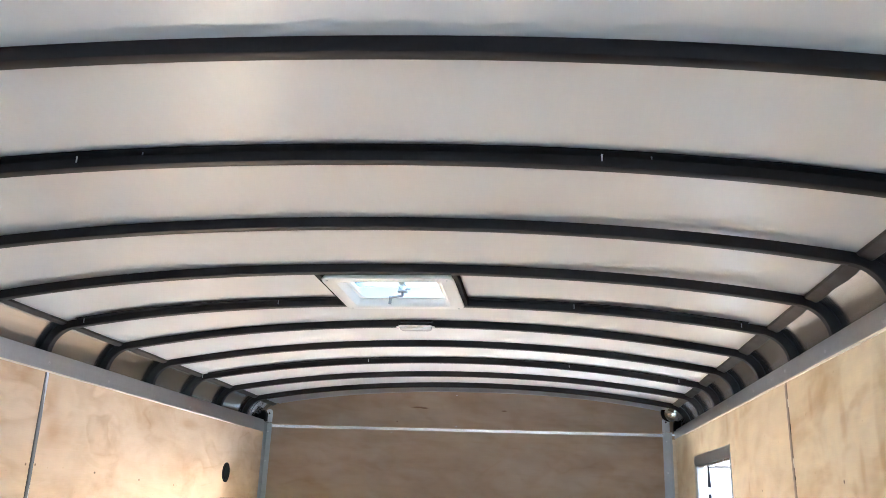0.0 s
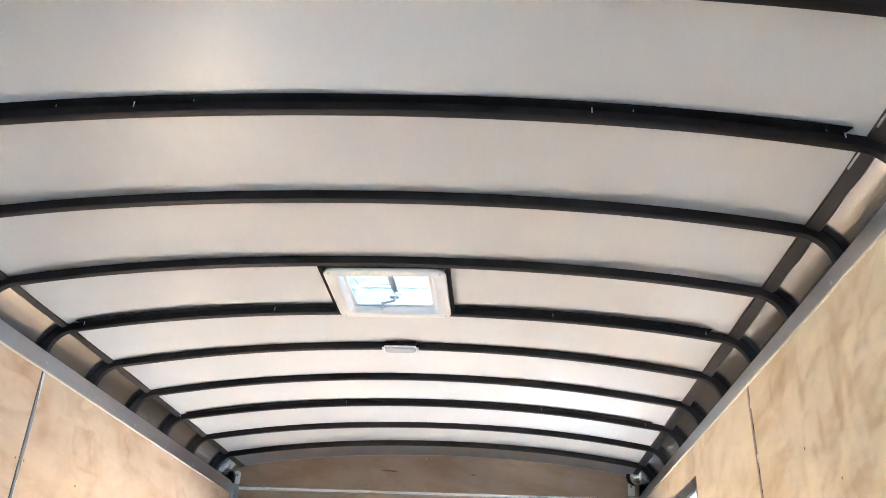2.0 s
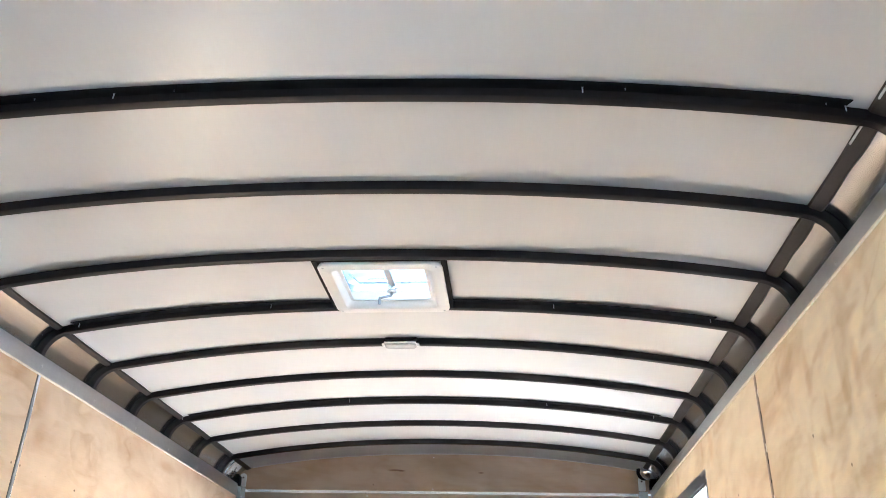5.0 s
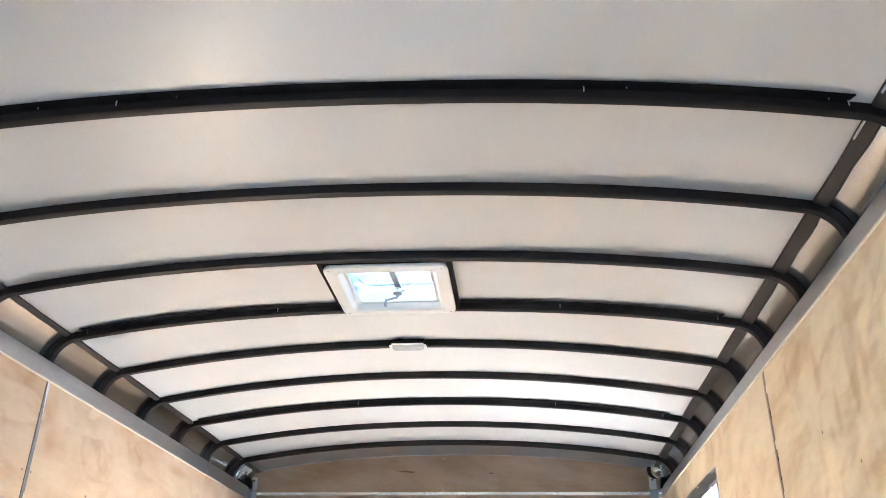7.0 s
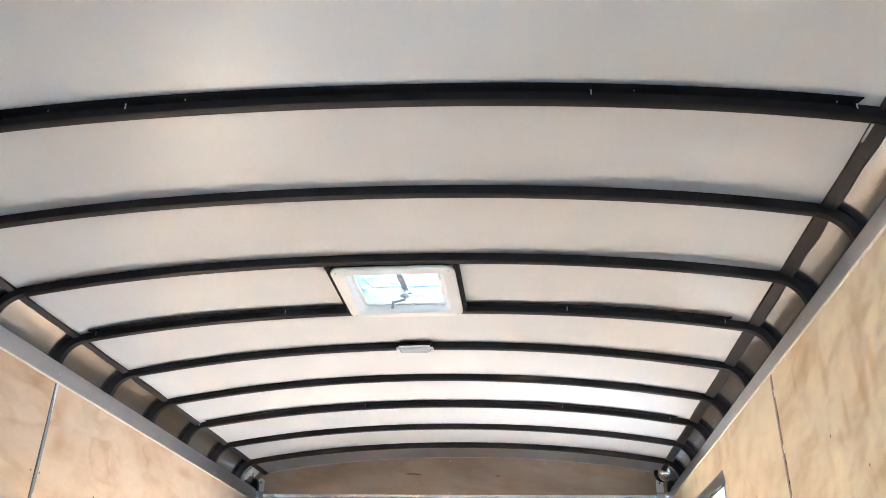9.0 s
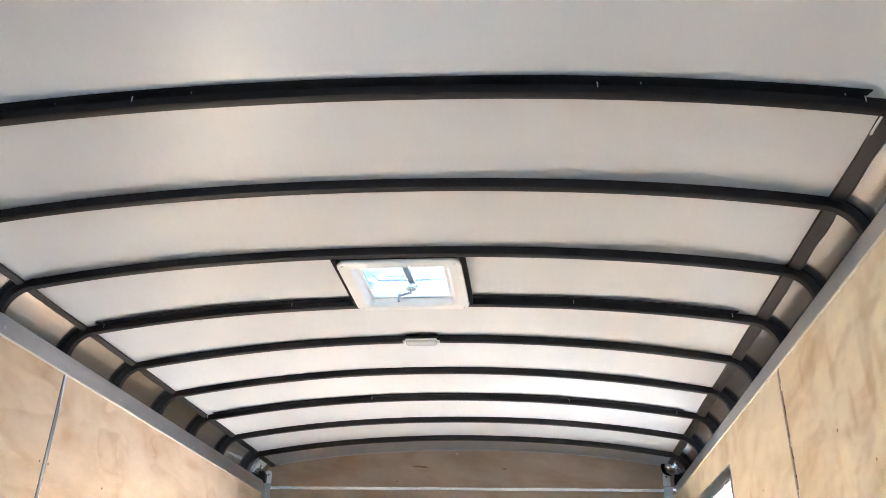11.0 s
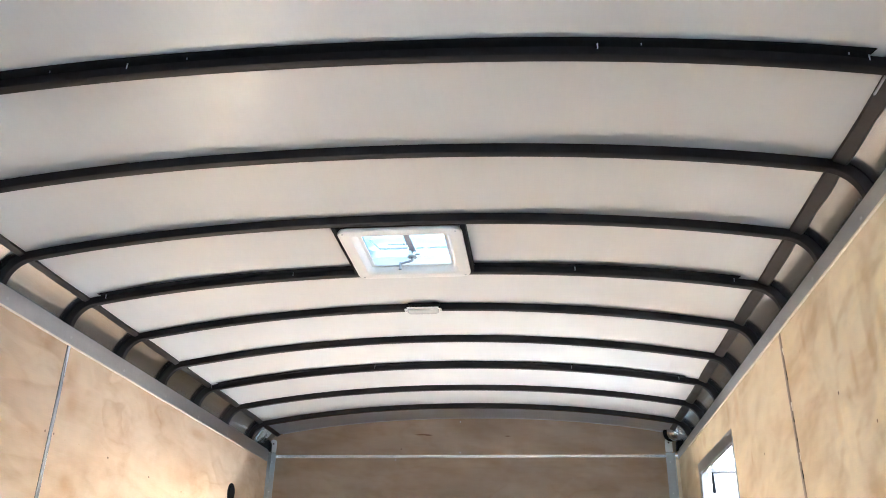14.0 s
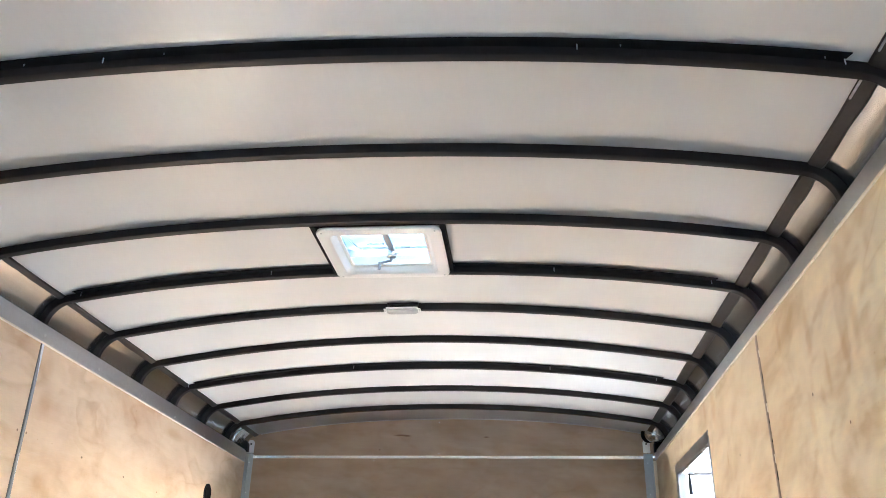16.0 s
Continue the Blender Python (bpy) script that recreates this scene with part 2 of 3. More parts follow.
STRIP = plain("joint_strip_metal", (0.60, 0.64, 0.71), (0.80, 0.84, 0.92), 0.28, metal=0.68, scale=(1, 1, 0.1), size=20)
ZINC = brushed("zinc_screw", (0.68, 0.69, 0.71), 0.36, (1, 1, 1))
PALE = plain("pale_zinc", (0.50, 0.51, 0.52), (0.62, 0.62, 0.62), 0.45, size=60)
WHITE = plain("white_plastic", (0.89, 0.885, 0.87), (0.92, 0.915, 0.90), 0.38, size=12, rough_span=0.05)
SKIN = plain("white_enamel", (0.74, 0.75, 0.76), (0.80, 0.80, 0.80), 0.3, size=6)
VOID = plain("black_rubber", (0.0075, 0.0075, 0.008), (0.011, 0.011, 0.0115), 0.7, size=20, spec=0.1)
# for the unseen screens at the rear, toned for the light they bounce
SCREEN = plain("light_screen", (0.39, 0.38, 0.37), (0.465, 0.45, 0.435), 0.8, size=2)
ASPHALT = plain("yard_concrete", (0.125, 0.123, 0.118), (0.17, 0.166, 0.16), 0.85, size=3, bumpy=0.2)


def clear_plastic(name, tint, rough, through_it, streak=None):
    """Milky plastic; streak is a second tint, in bands along the sheet's width."""
    m, nt, b = material(name, rough, 0.0)
    b.inputs["Base Color"].default_value = (*tint, 1)
    tr = nt.nodes.new("ShaderNodeBsdfTranslucent")
    tr.inputs[0].default_value = (*tint, 1)
    clear = nt.nodes.new("ShaderNodeBsdfTransparent")
    clear.inputs[0].default_value = (*tint, 1)
    if streak:
        bands = noise_of(nt, place_of(nt, (0.5, 3.0, 1.0)), 5.0, 3, 0.5, 0.4)
        col = ramp(nt, bands, [(0.42, streak), (0.56, tint)])
        for s in (b.inputs["Base Color"], tr.inputs[0], clear.inputs[0]):
            nt.links.new(col, s)
    m1, m2 = nt.nodes.new("ShaderNodeMixShader"), nt.nodes.new("ShaderNodeMixShader")
    m1.inputs[0].default_value, m2.inputs[0].default_value = 0.6, through_it
    nt.links.new(b.outputs[0], m1.inputs[1])
    nt.links.new(tr.outputs[0], m1.inputs[2])
    nt.links.new(m1.outputs[0], m2.inputs[1])
    nt.links.new(clear.outputs[0], m2.inputs[2])
    nt.links.new(m2.outputs[0], nt.nodes["Material Output"].inputs[0])
    return m


# the lid's bluish bands paint in the sky seen through it
LID = clear_plastic("milky_lid", (0.068, 0.080, 0.087), 0.25, 0.0, (0.040, 0.065, 0.078))
LENS = clear_plastic("lamp_lens", (0.80, 0.81, 0.82), 0.12, 0.30)


# ---------------------------------------------------------------- mesh helpers
def mesh_of(bm, name, mat, smooth=False, crease=35):
    me = bpy.data.meshes.new(name)
    bmesh.ops.recalc_face_normals(bm, faces=bm.faces)
    bm.to_mesh(me)
    bm.free()
    me.materials.append(mat)
    if smooth:
        for p in me.polygons:
            p.use_smooth = True
        me.set_sharp_from_angle(angle=radians(crease))
    return me


def part(name, bm, mat, parent, label="", smooth=False):
    ob = new(name, mesh_of(bm, name, mat, smooth))
    if parent is not None:
        ob.parent = parent
    if label:
        ob["label"] = label
    return ob


def box(lo, hi, bevel=0.0, seg=1, bm=None):
    bm = bm or bmesh.new()
    made = bmesh.ops.create_cube(bm, size=1.0)["verts"]
    for v in made:
        for n in range(3):
            v.co[n] = lo[n] if v.co[n] < 0 else hi[n]
    if bevel:
        edges = list({e for v in made for e in v.link_edges})
        bmesh.ops.bevel(bm, geom=edges, offset=bevel, segments=seg, profile=0.5, affect="EDGES")
    return bm


def rod(a, b, r, n=10, bm=None, r2=None):
    bm = bm or bmesh.new()
    a, b = Vector(a), Vector(b)
    m = Matrix.Translation((a + b) / 2) @ (b - a).to_track_quat("Z", "Y").to_matrix().to_4x4()
    bmesh.ops.create_cone(bm, cap_ends=True, segments=n, radius1=r, radius2=r if r2 is None else r2, depth=(b - a).length, matrix=m)
    return bm


def loft(loops, bm=None, closed=True, caps=True):
    """Skin over rings of points of one length."""
    bm = bm or bmesh.new()
    rings = [[bm.verts.new(p) for p in ring] for ring in loops]
    n = len(rings[0])
    for a, b in zip(rings, rings[1:]):
        for i in range(n if closed else n - 1):
            j = (i + 1) % n
            bm.faces.new((a[i], a[j], b[j], b[i]))
    if caps and closed:
        bm.faces.new(rings[0][::-1])
        bm.faces.new(rings[-1])
    return bm


# ---------------------------------------------------------------- measures of the trailer
STEP = 0.4064                     # roof bows, 16 inches apart
HALF = 1.25                       # inner face of the wall lining
REAR, FRONT = -0.43, 4.42
RAIL_TOP = 1.970
GROUND = -0.55
CROWN, CURVE, BEND = 2.176, 0.052, 0.008
TURN_X, TURN_R = 1.185, 0.122     # where the roof turns down, and the radius of that turn


def crown(x):
    return CROWN - CURVE * x * x - BEND * x ** 4


def fall(x):
    return -2 * CURVE * x - 4 * BEND * x ** 3


_slope = fall(TURN_X)
_n = Vector((-_slope, 1)).normalized()
TURN_C = (TURN_X - _n.x * TURN_R, crown(TURN_X) - _n.y * TURN_R)
TURN_A = math.atan2(_n.y, _n.x)


def turn_point(a, off=0.0):
    r = TURN_R - off
    return TURN_C[0] + r * math.cos(a), TURN_C[1] + r * math.sin(a)


def roof_line(off=0.0, n=48, m=12, foot=1.93):
    """Points (x, z) of the bow line from foot to foot, lying off inwards of the liner."""
    right = []
    for i in range(n // 2 + 1):
        x = TURN_X * i / (n // 2)
        t = Vector((1, fall(x))).normalized()
        right.append((x + t.y * off, crown(x) - t.x * off))
    for i in range(1, m + 1):
        right.append(turn_point(TURN_A * (1 - i / m), off))
    right.append((TURN_C[0] + TURN_R - off, foot))
    return [(-x, z) for x, z in right[:0:-1]] + right


def step_up(v, lo, hi):
    t = min(1.0, max(0.0, (v - lo) / (hi - lo)))
    return t * t * (3 - 2 * t)


def lift(x, y):
    """How far the sheets spring clear of the bows towards the sides, most in the middle bays."""
    side = step_up(abs(x), 0.10, 0.90) * (1 - 0.8 * step_up(abs(x), 1.08, 1.20))
    along = 0.25 + 0.75 * step_up(y, 0.85, 1.2) * (1 - step_up(y, 1.7, 2.6))
    return (0.009 if x > 0 else 0.006) * side * along


RISE = (0, 0, 0, 0, 0, 0, 0.012, 0.013, 0.009, 0.006, 0.006, 0.006)     # how much more the front bows are arched


def rise(x, y):
    """The extra arch of the roof over the crown line, greatest at mid-width."""
    k = min(10.999, max(0.0, y / STEP))
    part_way = k - int(k)
    return (RISE[int(k)] * (1 - part_way) + RISE[int(k) + 1] * part_way) * max(0.0, 1 - (x / 1.05) ** 2) ** 1.4


VENT_X, VENT_Y, VENT_W, VENT_D = 0.017, 1.861, 0.406, 0.396   # ceiling trim ring of the roof vent
HOLE_W, HOLE_D = 0.335, 0.335

# ---------------------------------------------------------------- structure
ground = part("ground", box((-1500, -1500, GROUND - 0.5), (1500, 1500, GROUND)), ASPHALT, None)
tagged(ground, "grey dry concrete yard under the trailer", "ground", kind="structure")

bm = box((-HALF - 0.09, REAR, -0.05), (HALF + 0.09, FRONT + 0.08, 0.0), 0.004)
floor = part("floor", bm, DECK, None)
tagged(floor, "grey painted deck of the cargo trailer", "floor", kind="structure")
bm = bmesh.new()
for x in (-HALF - 0.08, HALF + 0.02):
    box((x, REAR, GROUND), (x + 0.06, FRONT + 0.07, -0.05), bm=bm)
for y in (REAR + 0.1, FRONT - 0.1):
    box((-HALF - 0.02, y, GROUND), (HALF + 0.02, y + 0.06, -0.05), bm=bm)
chassis = part("base_skirt", bm, BLACK, None)
tagged(chassis, "black steel underframe that carries the trailer deck", "underframe", kind="structure")


# unseen roof and wall, added to cut and bounce daylight at the rear
sky_screen = part("sky_screen_roof", box((-14.0, -5.3, 3.4), (24.0, 1.40, 3.5)), SCREEN, None)
tagged(sky_screen, "plain grey-brown roof sheet, unseen, added to block skylight", "roof", kind="structure")
bm = box((-14.0, -5.6, GROUND), (24.0, -5.301, 3.5))
rear_screen = part("wall_south_screen", bm, SCREEN, None)
tagged(rear_screen, "plain grey-brown wall, unseen, added to set the light from behind", "wall", kind="structure")


def liner(z_off, thick, x_vals, y_vals, hole):
    """A crowned sheet with a square hole, its underside on the crown."""
    bm = bmesh.new()
    grid = {}
    for lay in (0, 1):
        for i, x in enumerate(x_vals):
            for j, y in enumerate(y_vals):
                grid[i, j, lay] = bm.verts.new((x, y, crown(x) + rise(x, y) + lift(x, y) + z_off + lay * thick))

    def solid(i, j):
        if not (0 <= i < len(x_vals) - 1 and 0 <= j < len(y_vals) - 1):
            return False
        cx, cy = (x_vals[i] + x_vals[i + 1]) / 2, (y_vals[j] + y_vals[j + 1]) / 2
        return not (abs(cx - hole[0]) < hole[2] / 2 and abs(cy - hole[1]) < hole[3] / 2)

    for i in range(len(x_vals) - 1):
        for j in range(len(y_vals) - 1):
            if not solid(i, j):
                continue
            for lay in (0, 1):
                bm.faces.new([grid[a, b, lay] for a, b in ((i, j), (i + 1, j), (i + 1, j + 1), (i, j + 1))])
            for (di, dj), (a, b) in (((-1, 0), ((i, j), (i, j + 1))), ((1, 0), ((i + 1, j), (i + 1, j + 1))), ((0, -1), ((i, j), (i + 1, j))), ((0, 1), ((i, j + 1), (i + 1, j + 1)))):
                if not solid(i + di, j + dj):
                    bm.faces.new((grid[*a, 0], grid[*b, 0], grid[*b, 1], grid[*a, 1]))
    return bm


HX = (VENT_X - HOLE_W / 2, VENT_X + HOLE_W / 2)
HY = (VENT_Y - HOLE_D / 2, VENT_Y + HOLE_D / 2)
xs = sorted({round(-1.216 + 2.432 * i / 40, 4) for i in range(41)} | {round(v, 4) for v in HX})
ys = sorted({REAR, FRONT, *HY} | {STEP * k + 0.0125 for k in range(0, 11)} | {STEP * k + 0.2 for k in range(0, 10)})
ceiling = part("ceiling", liner(0.0, 0.004, xs, ys, (VENT_X, VENT_Y, HOLE_W, HOLE_D)), CEILING, None, smooth=True)
tagged(ceiling, "off-white satin liner sheets on the crowned roof", "ceiling", kind="structure")
roof = part("roof", liner(0.032, 0.003, xs, ys, (VENT_X, VENT_Y, HOLE_W, HOLE_D)), SKIN, None, smooth=True)
tagged(roof, "white sheet metal roof skin over the liner", "roof", kind="structure")


def cove(side):
    """The curved sheet from the ceiling's edge down behind the top rail."""
    pts, back = [], []
    for i in range(15):
        a = (TURN_A - 0.24) * (1 - i / 14)
        pts.append(turn_point(a, -0.001))
        back.append(turn_point(a, -0.030))
    pts = pts + [(pts[-1][0], 1.90)]
    back = back + [(back[-1][0], 1.90)]
    ring = pts + back[::-1]
    return loft([[(side * x, y, z) for x, z in ring] for y in (REAR, FRONT + 0.02)])


for side in (-1, 1):
    ob = part("cove_panel", cove(side), GALV, None, smooth=True)
    tagged(ob, "curved galvanised sheet between wall rail and ceiling", "cove panel", kind="structure")

# lining panels of the long walls, each sheet 8 feet long
WIN_Y0, WIN_Y1, WIN_TOP = 2.968, 3.745, 1.733
SILL = 0.60                       # lower edge of the side opening
SEAM_L, SEAM_R = 2.037, 2.078


def wall(name, label):
    e = new(name)
    return tagged(e, label, "wall", kind="structure")


LEAN = {SEAM_L: 0.006, SEAM_R: -0.020}       # how far each joint is out of plumb, per metre of height


def leaned(bm, seam):
    """Shifts what lies at a joint along its slight lean."""
    for v in bm.verts:
        if abs(v.co.y - seam) < 0.05:
            v.co.y += LEAN[seam] * (1.92 - v.co.z)
    return bm


def panel(parent, side, y0, y1, z0, z1, mat):
    x0, x1 = sorted((side * HALF, side * (HALF + 0.012)))
    return part("panel", leaned(box((x0, y0, z0), (x1, y1, z1), 0.0015), SEAM_L if side < 0 else SEAM_R), mat, parent)


wall_left = wall("wall_west", "pale birch plywood wall lining with a metal-backed joint")
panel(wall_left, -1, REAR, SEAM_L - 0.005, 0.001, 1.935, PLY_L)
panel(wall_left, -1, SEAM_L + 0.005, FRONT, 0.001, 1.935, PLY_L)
wall_right = wall("wall_east", "pale birch plywood wall lining around a side window")
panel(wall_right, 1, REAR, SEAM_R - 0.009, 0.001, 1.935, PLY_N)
F = 0.02
bm = bmesh.new()
for y0, y1, z0, z1 in ((SEAM_R + 0.008, WIN_Y0 - F, 0.001, 1.935), (WIN_Y0 - F, WIN_Y1 + F, WIN_TOP + F, 1.935), (WIN_Y0 - F, WIN_Y1 + F, 0.001, SILL - F), (WIN_Y1 + F, FRONT, 0.001, 1.935)):
    box((HALF, y0, z0), (HALF + 0.012, y1, z1), bm=bm)
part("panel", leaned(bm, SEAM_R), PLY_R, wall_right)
for side, seam, w in ((-1, SEAM_L, wall_left), (1, SEAM_R, wall_right)):
    x0, x1 = sorted((side * (HALF + 0.0125), side * (HALF + 0.030)))
    part("joint_post", leaned(box((x0, seam - 0.03, 0.001), (x1, seam + 0.03, 1.93)), seam), VOID, w, "dark post behind the joint")
    x0, x1 = sorted((side * (HALF + 0.0006), side * (HALF + 0.0124)))
    part("joint_filler", leaned(box((x0, seam - (0.0047 if side < 0 else 0.0068), 0.001), (x1, seam + (0.0045 if side < 0 else 0.0055), 1.93)), seam), STRAP if side < 0 else JOINT, w, "dark filler in the joint")
    if side < 0:
        part("joint_strip", leaned(box((-HALF - 0.0004, seam - 0.0010, 0.001), (-HALF + 0.0026, seam + 0.0140, 1.905), 0.0008), seam), STRIP, w, "bright metal strip on the joint")
        # dark line beside the strip, put in as its shadow line
        part("strip_shadow", leaned(box((-HALF - 0.0002, seam + 0.0141, 0.001), (-HALF + 0.0008, seam + 0.0165, 1.905)), seam), STRAP, w, "thin dark line painted in as the strip's shadow")
    else:
        part("joint_lip", leaned(box((HALF - 0.0012, seam + 0.0002, 0.001), (HALF - 0.0001, seam + 0.0125, 1.905), 0.0004), seam), LIP, w, "thin metal lip along the joint")
        rng = random.Random(5)
        for i in range(9):
            z = 1.890 - 0.060 * i - rng.uniform(0, 0.05)
            part("sealant", leaned(box((HALF - 0.0003, seam - 0.0087, z - rng.uniform(0.008, 0.03)), (HALF + 0.0005, seam - rng.uniform(0.001, 0.004), z)), seam), VOID if i % 3 else PLY_EDGE, w, "smeared filler in the joint")
    bm = bmesh.new()
    x0, x1 = sorted((side * (HALF + 0.078), side * (HALF + 0.082)))
    if side < 0:
        box((x0, REAR, -0.05), (x1, FRONT + 0.08, 2.0), bm=bm)
    else:
        box((x0, REAR, -0.05), (x1, WIN_Y0 - F, 2.0), bm=bm)
        box((x0, WIN_Y1 + 0.10, -0.05), (x1, FRONT + 0.08, 2.0), bm=bm)
        box((x0 - 0.04, WIN_Y1 + 0.10, -0.05), (x0, WIN_Y1 + 0.11, 2.0), bm=bm)
        box((x0, WIN_Y0 - F, WIN_TOP + F), (x1, WIN_Y1 + 0.10, 2.0), bm=bm)
        box((x0, WIN_Y0 - F, -0.05), (x1, WIN_Y1 + 0.10, SILL - F), bm=bm)
    part("outer_skin", bm, SKIN, w, "white sheet metal outer skin")

# plain half-height bulkhead, out of view, added to shade the nose
bulkhead = part("wall_shade_bulkhead", box((-HALF + 0.001, 3.765, 0.001), (HALF - 0.004, 3.783, 1.50), 0.002), PLY_SHADED, None)
tagged(bulkhead, "plain plywood half-height bulkhead, unseen, added to shade the trailer nose", "bulkhead", kind="structure")

# front wall: arched ply above and below a bright trim
wall_front = wall("wall_north", "birch plywood front wall with an arched upper board, shade painted in")
part("panel", box((-HALF, FRONT, 0.001), (HALF, FRONT + 0.012, 1.938)), PLY_SHADED, wall_front)
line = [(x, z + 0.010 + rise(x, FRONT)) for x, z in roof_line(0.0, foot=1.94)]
part("arched_panel", loft([[(x, y, z) for x, z in line] for y in (FRONT + 0.001, FRONT + 0.013)]), PLY_SHADED, wall_front)
outer = [(x * 1.02, z + 0.03) for x, z in roof_line(0.0, foot=-0.08)]
part("outer_skin", loft([[(x, y, z) for x, z in outer] for y in (FRONT + 0.075, FRONT + 0.08)]), SKIN, wall_front, "white sheet metal outer skin")
bm = box((-1.224, FRONT - 0.004, 1.931), (1.182, FRONT - 0.0005, 1.949), 0.001)
trim = part("trim", bm, TRIM, None)
tagged(trim, "bright aluminium strip across the front wall", "trim strip", kind="structure")

# ---------------------------------------------------------------- small fixings
def screw_mesh():
    bm = bmesh.new()
    for r, z0, z1 in ((0.0052, 0.0, 0.0014), (0.0040, 0.0014, 0.0026)):
        bmesh.ops.create_cone(bm, cap_ends=True, segments=10, radius1=r, radius2=r * 0.86, depth=z1 - z0, matrix=Matrix.Translation((0, 0, (z0 + z1) / 2)))
    return mesh_of(bm, "screw", ZINC)


SCREW = screw_mesh()


def screw(parent, at, toward, size=1.15):
    ob = new("screw", SCREW)
    ob.parent = parent
    ob.matrix_local = Matrix.Translation(at) @ Vector(toward).to_track_quat("Z", "Y").to_matrix().to_4x4() @ Matrix.Scale(size, 4)
    return ob


for x, z in ((-0.42, 1.936), (0.05, 1.944), (0.62, 1.937), (-0.93, 1.943)):
    screw(trim, (x, FRONT - 0.004, z), (0, -1, 0), 0.8)


for x, z in ((-0.053, 1.962), (-0.053, 2.152), (-0.454, 1.918)):
    screw(wall_front, (x, FRONT + (0.001 if z > 1.95 else 0.0), z), (0, -1, 0), 0.8)


def top_rail(side, screws, low):
    """Z-shaped rail: a flat face over the lining's edge, a lip outwards at the top."""
    x0, x1 = HALF - 0.0035, HALF - 0.0005
    def ring(z):
        return [(x0, z), (x0, RAIL_TOP - 0.002), (x0 + 0.002, RAIL_TOP), (HALF + 0.055, RAIL_TOP), (HALF + 0.055, RAIL_TOP - 0.003), (x1, RAIL_TOP - 0.003), (x1, z)]

    ends = ((REAR, low[0]), (FRONT - (0.062 if side < 0 else 0.006), low[1]))
    rail = part("top_rail", loft([[(side * x, y, z) for x, z in ring(edge)] for y, edge in ends]), RAIL, None)
    tagged(rail, "dull aluminium rail screwed along the top of the wall", "rail", kind="structure")
    bead = ((x0 - 0.0025, -0.0058), (x0 - 0.0025, -0.0005), (HALF - 0.0004, -0.0005), (HALF - 0.0004, -0.0058))
    far_edge = low[0] + (low[1] - low[0]) * (FRONT - 0.40 - REAR) / (FRONT - REAR)
    part("edge_bead", loft([[(side * x, y, edge + dz) for x, dz in bead] for y, edge in ((REAR, low[0]), (FRONT - 0.40, far_edge))]), PLY_EDGE, rail, "pale raw plywood edge below the rail")
    for y, z in screws:
        screw(rail, (side * x0, y, z), (-side, 0, 0))
    return rail


top_rail(-1, [(0.42, 1.937), (0.83, 1.934), (1.24, 1.935), (1.648, 1.933), (2.039, 1.932), (2.452, 1.927), (2.858, 1.922), (3.246, 1.917), (3.65, 1.916)], (1.914, 1.898))
top_rail(1, [(0.44, 1.932), (0.86, 1.935), (1.265, 1.933), (1.666, 1.938), (2.058, 1.946), (2.22, 1.943), (2.47, 1.940), (2.92, 1.939), (3.36, 1.944), (3.84, 1.940), (4.24, 1.938)], (1.915, 1.920))


def corner_post(side):
    """Folded corner angle with a holed plate at its head."""
    e = new("corner_post")
    tagged(e, "galvanised corner angle with a holed head plate", "corner post", "front corner posts")
    x_in = 1.216 if side < 0 else 1.178
    xo, leg = (HALF - 0.0016, 0.060) if side < 0 else (1.230, 0.022)
    ring = [(x_in, FRONT - 0.0045), (xo - 0.003, FRONT - 0.0045), (xo - 0.003, FRONT - leg), (xo, FRONT - leg), (xo, FRONT - 0.0015), (x_in, FRONT - 0.0015)]
    part("angle", loft([[(side * x, y, z) for x, y in ring] for z in (0.001, RAIL_TOP - 0.012)]), POST, e)
    x0, x1 = sorted((side * (x_in + (0.002 if side > 0 else -0.004)), side * (x_in + (0.034 if side > 0 else 0.032))))
    cx, ring, hw = (x0 + x1) / 2, [], 0.021
    for i in range(13):
        a = math.pi * i / 12
        ring.append((cx + hw * math.cos(a), 2.020 + 0.020 * math.sin(a)))
    ring += [(cx - hw, RAIL_TOP - 0.010), (cx + hw, RAIL_TOP - 0.010)]
    plate = part("head_plate", loft([[(x, y, z) for x, z in ring] for y in (FRONT - 0.030, FRONT - 0.026)]), CAP, e, "holed head plate")
    part("plate_hole", rod(((x0 + x1) / 2, FRONT - 0.0312, 2.014), ((x0 + x1) / 2, FRONT - 0.0302, 2.014), 0.0055, 12), VOID, plate, "dark bolt hole")
    part("foot_plate", box((x0, FRONT - 0.034, RAIL_TOP - 0.014), (x1, FRONT - 0.006, RAIL_TOP - 0.0105), 0.001), TRIM, e)
    for z in (1.905, 1.725, 1.35):
        screw(e, (side * (x_in + 0.022), FRONT - 0.0045, z), (0, -1, 0), 0.8)
    return e


corner_post(-1)
corner_post(1)
part("corner_filler", box((1.2305, FRONT - 0.024, 0.001), (HALF - 0.0005, FRONT - 0.0005, 1.916)), PLY_R, wall_right)

# ---------------------------------------------------------------- roof bows
BOW = 0.0275
SKEW = {0: 0.018, 1: 0.018, 2: 0.015, 3: 0.012, 4: 0.006}     # the rear bows stand a little out of square


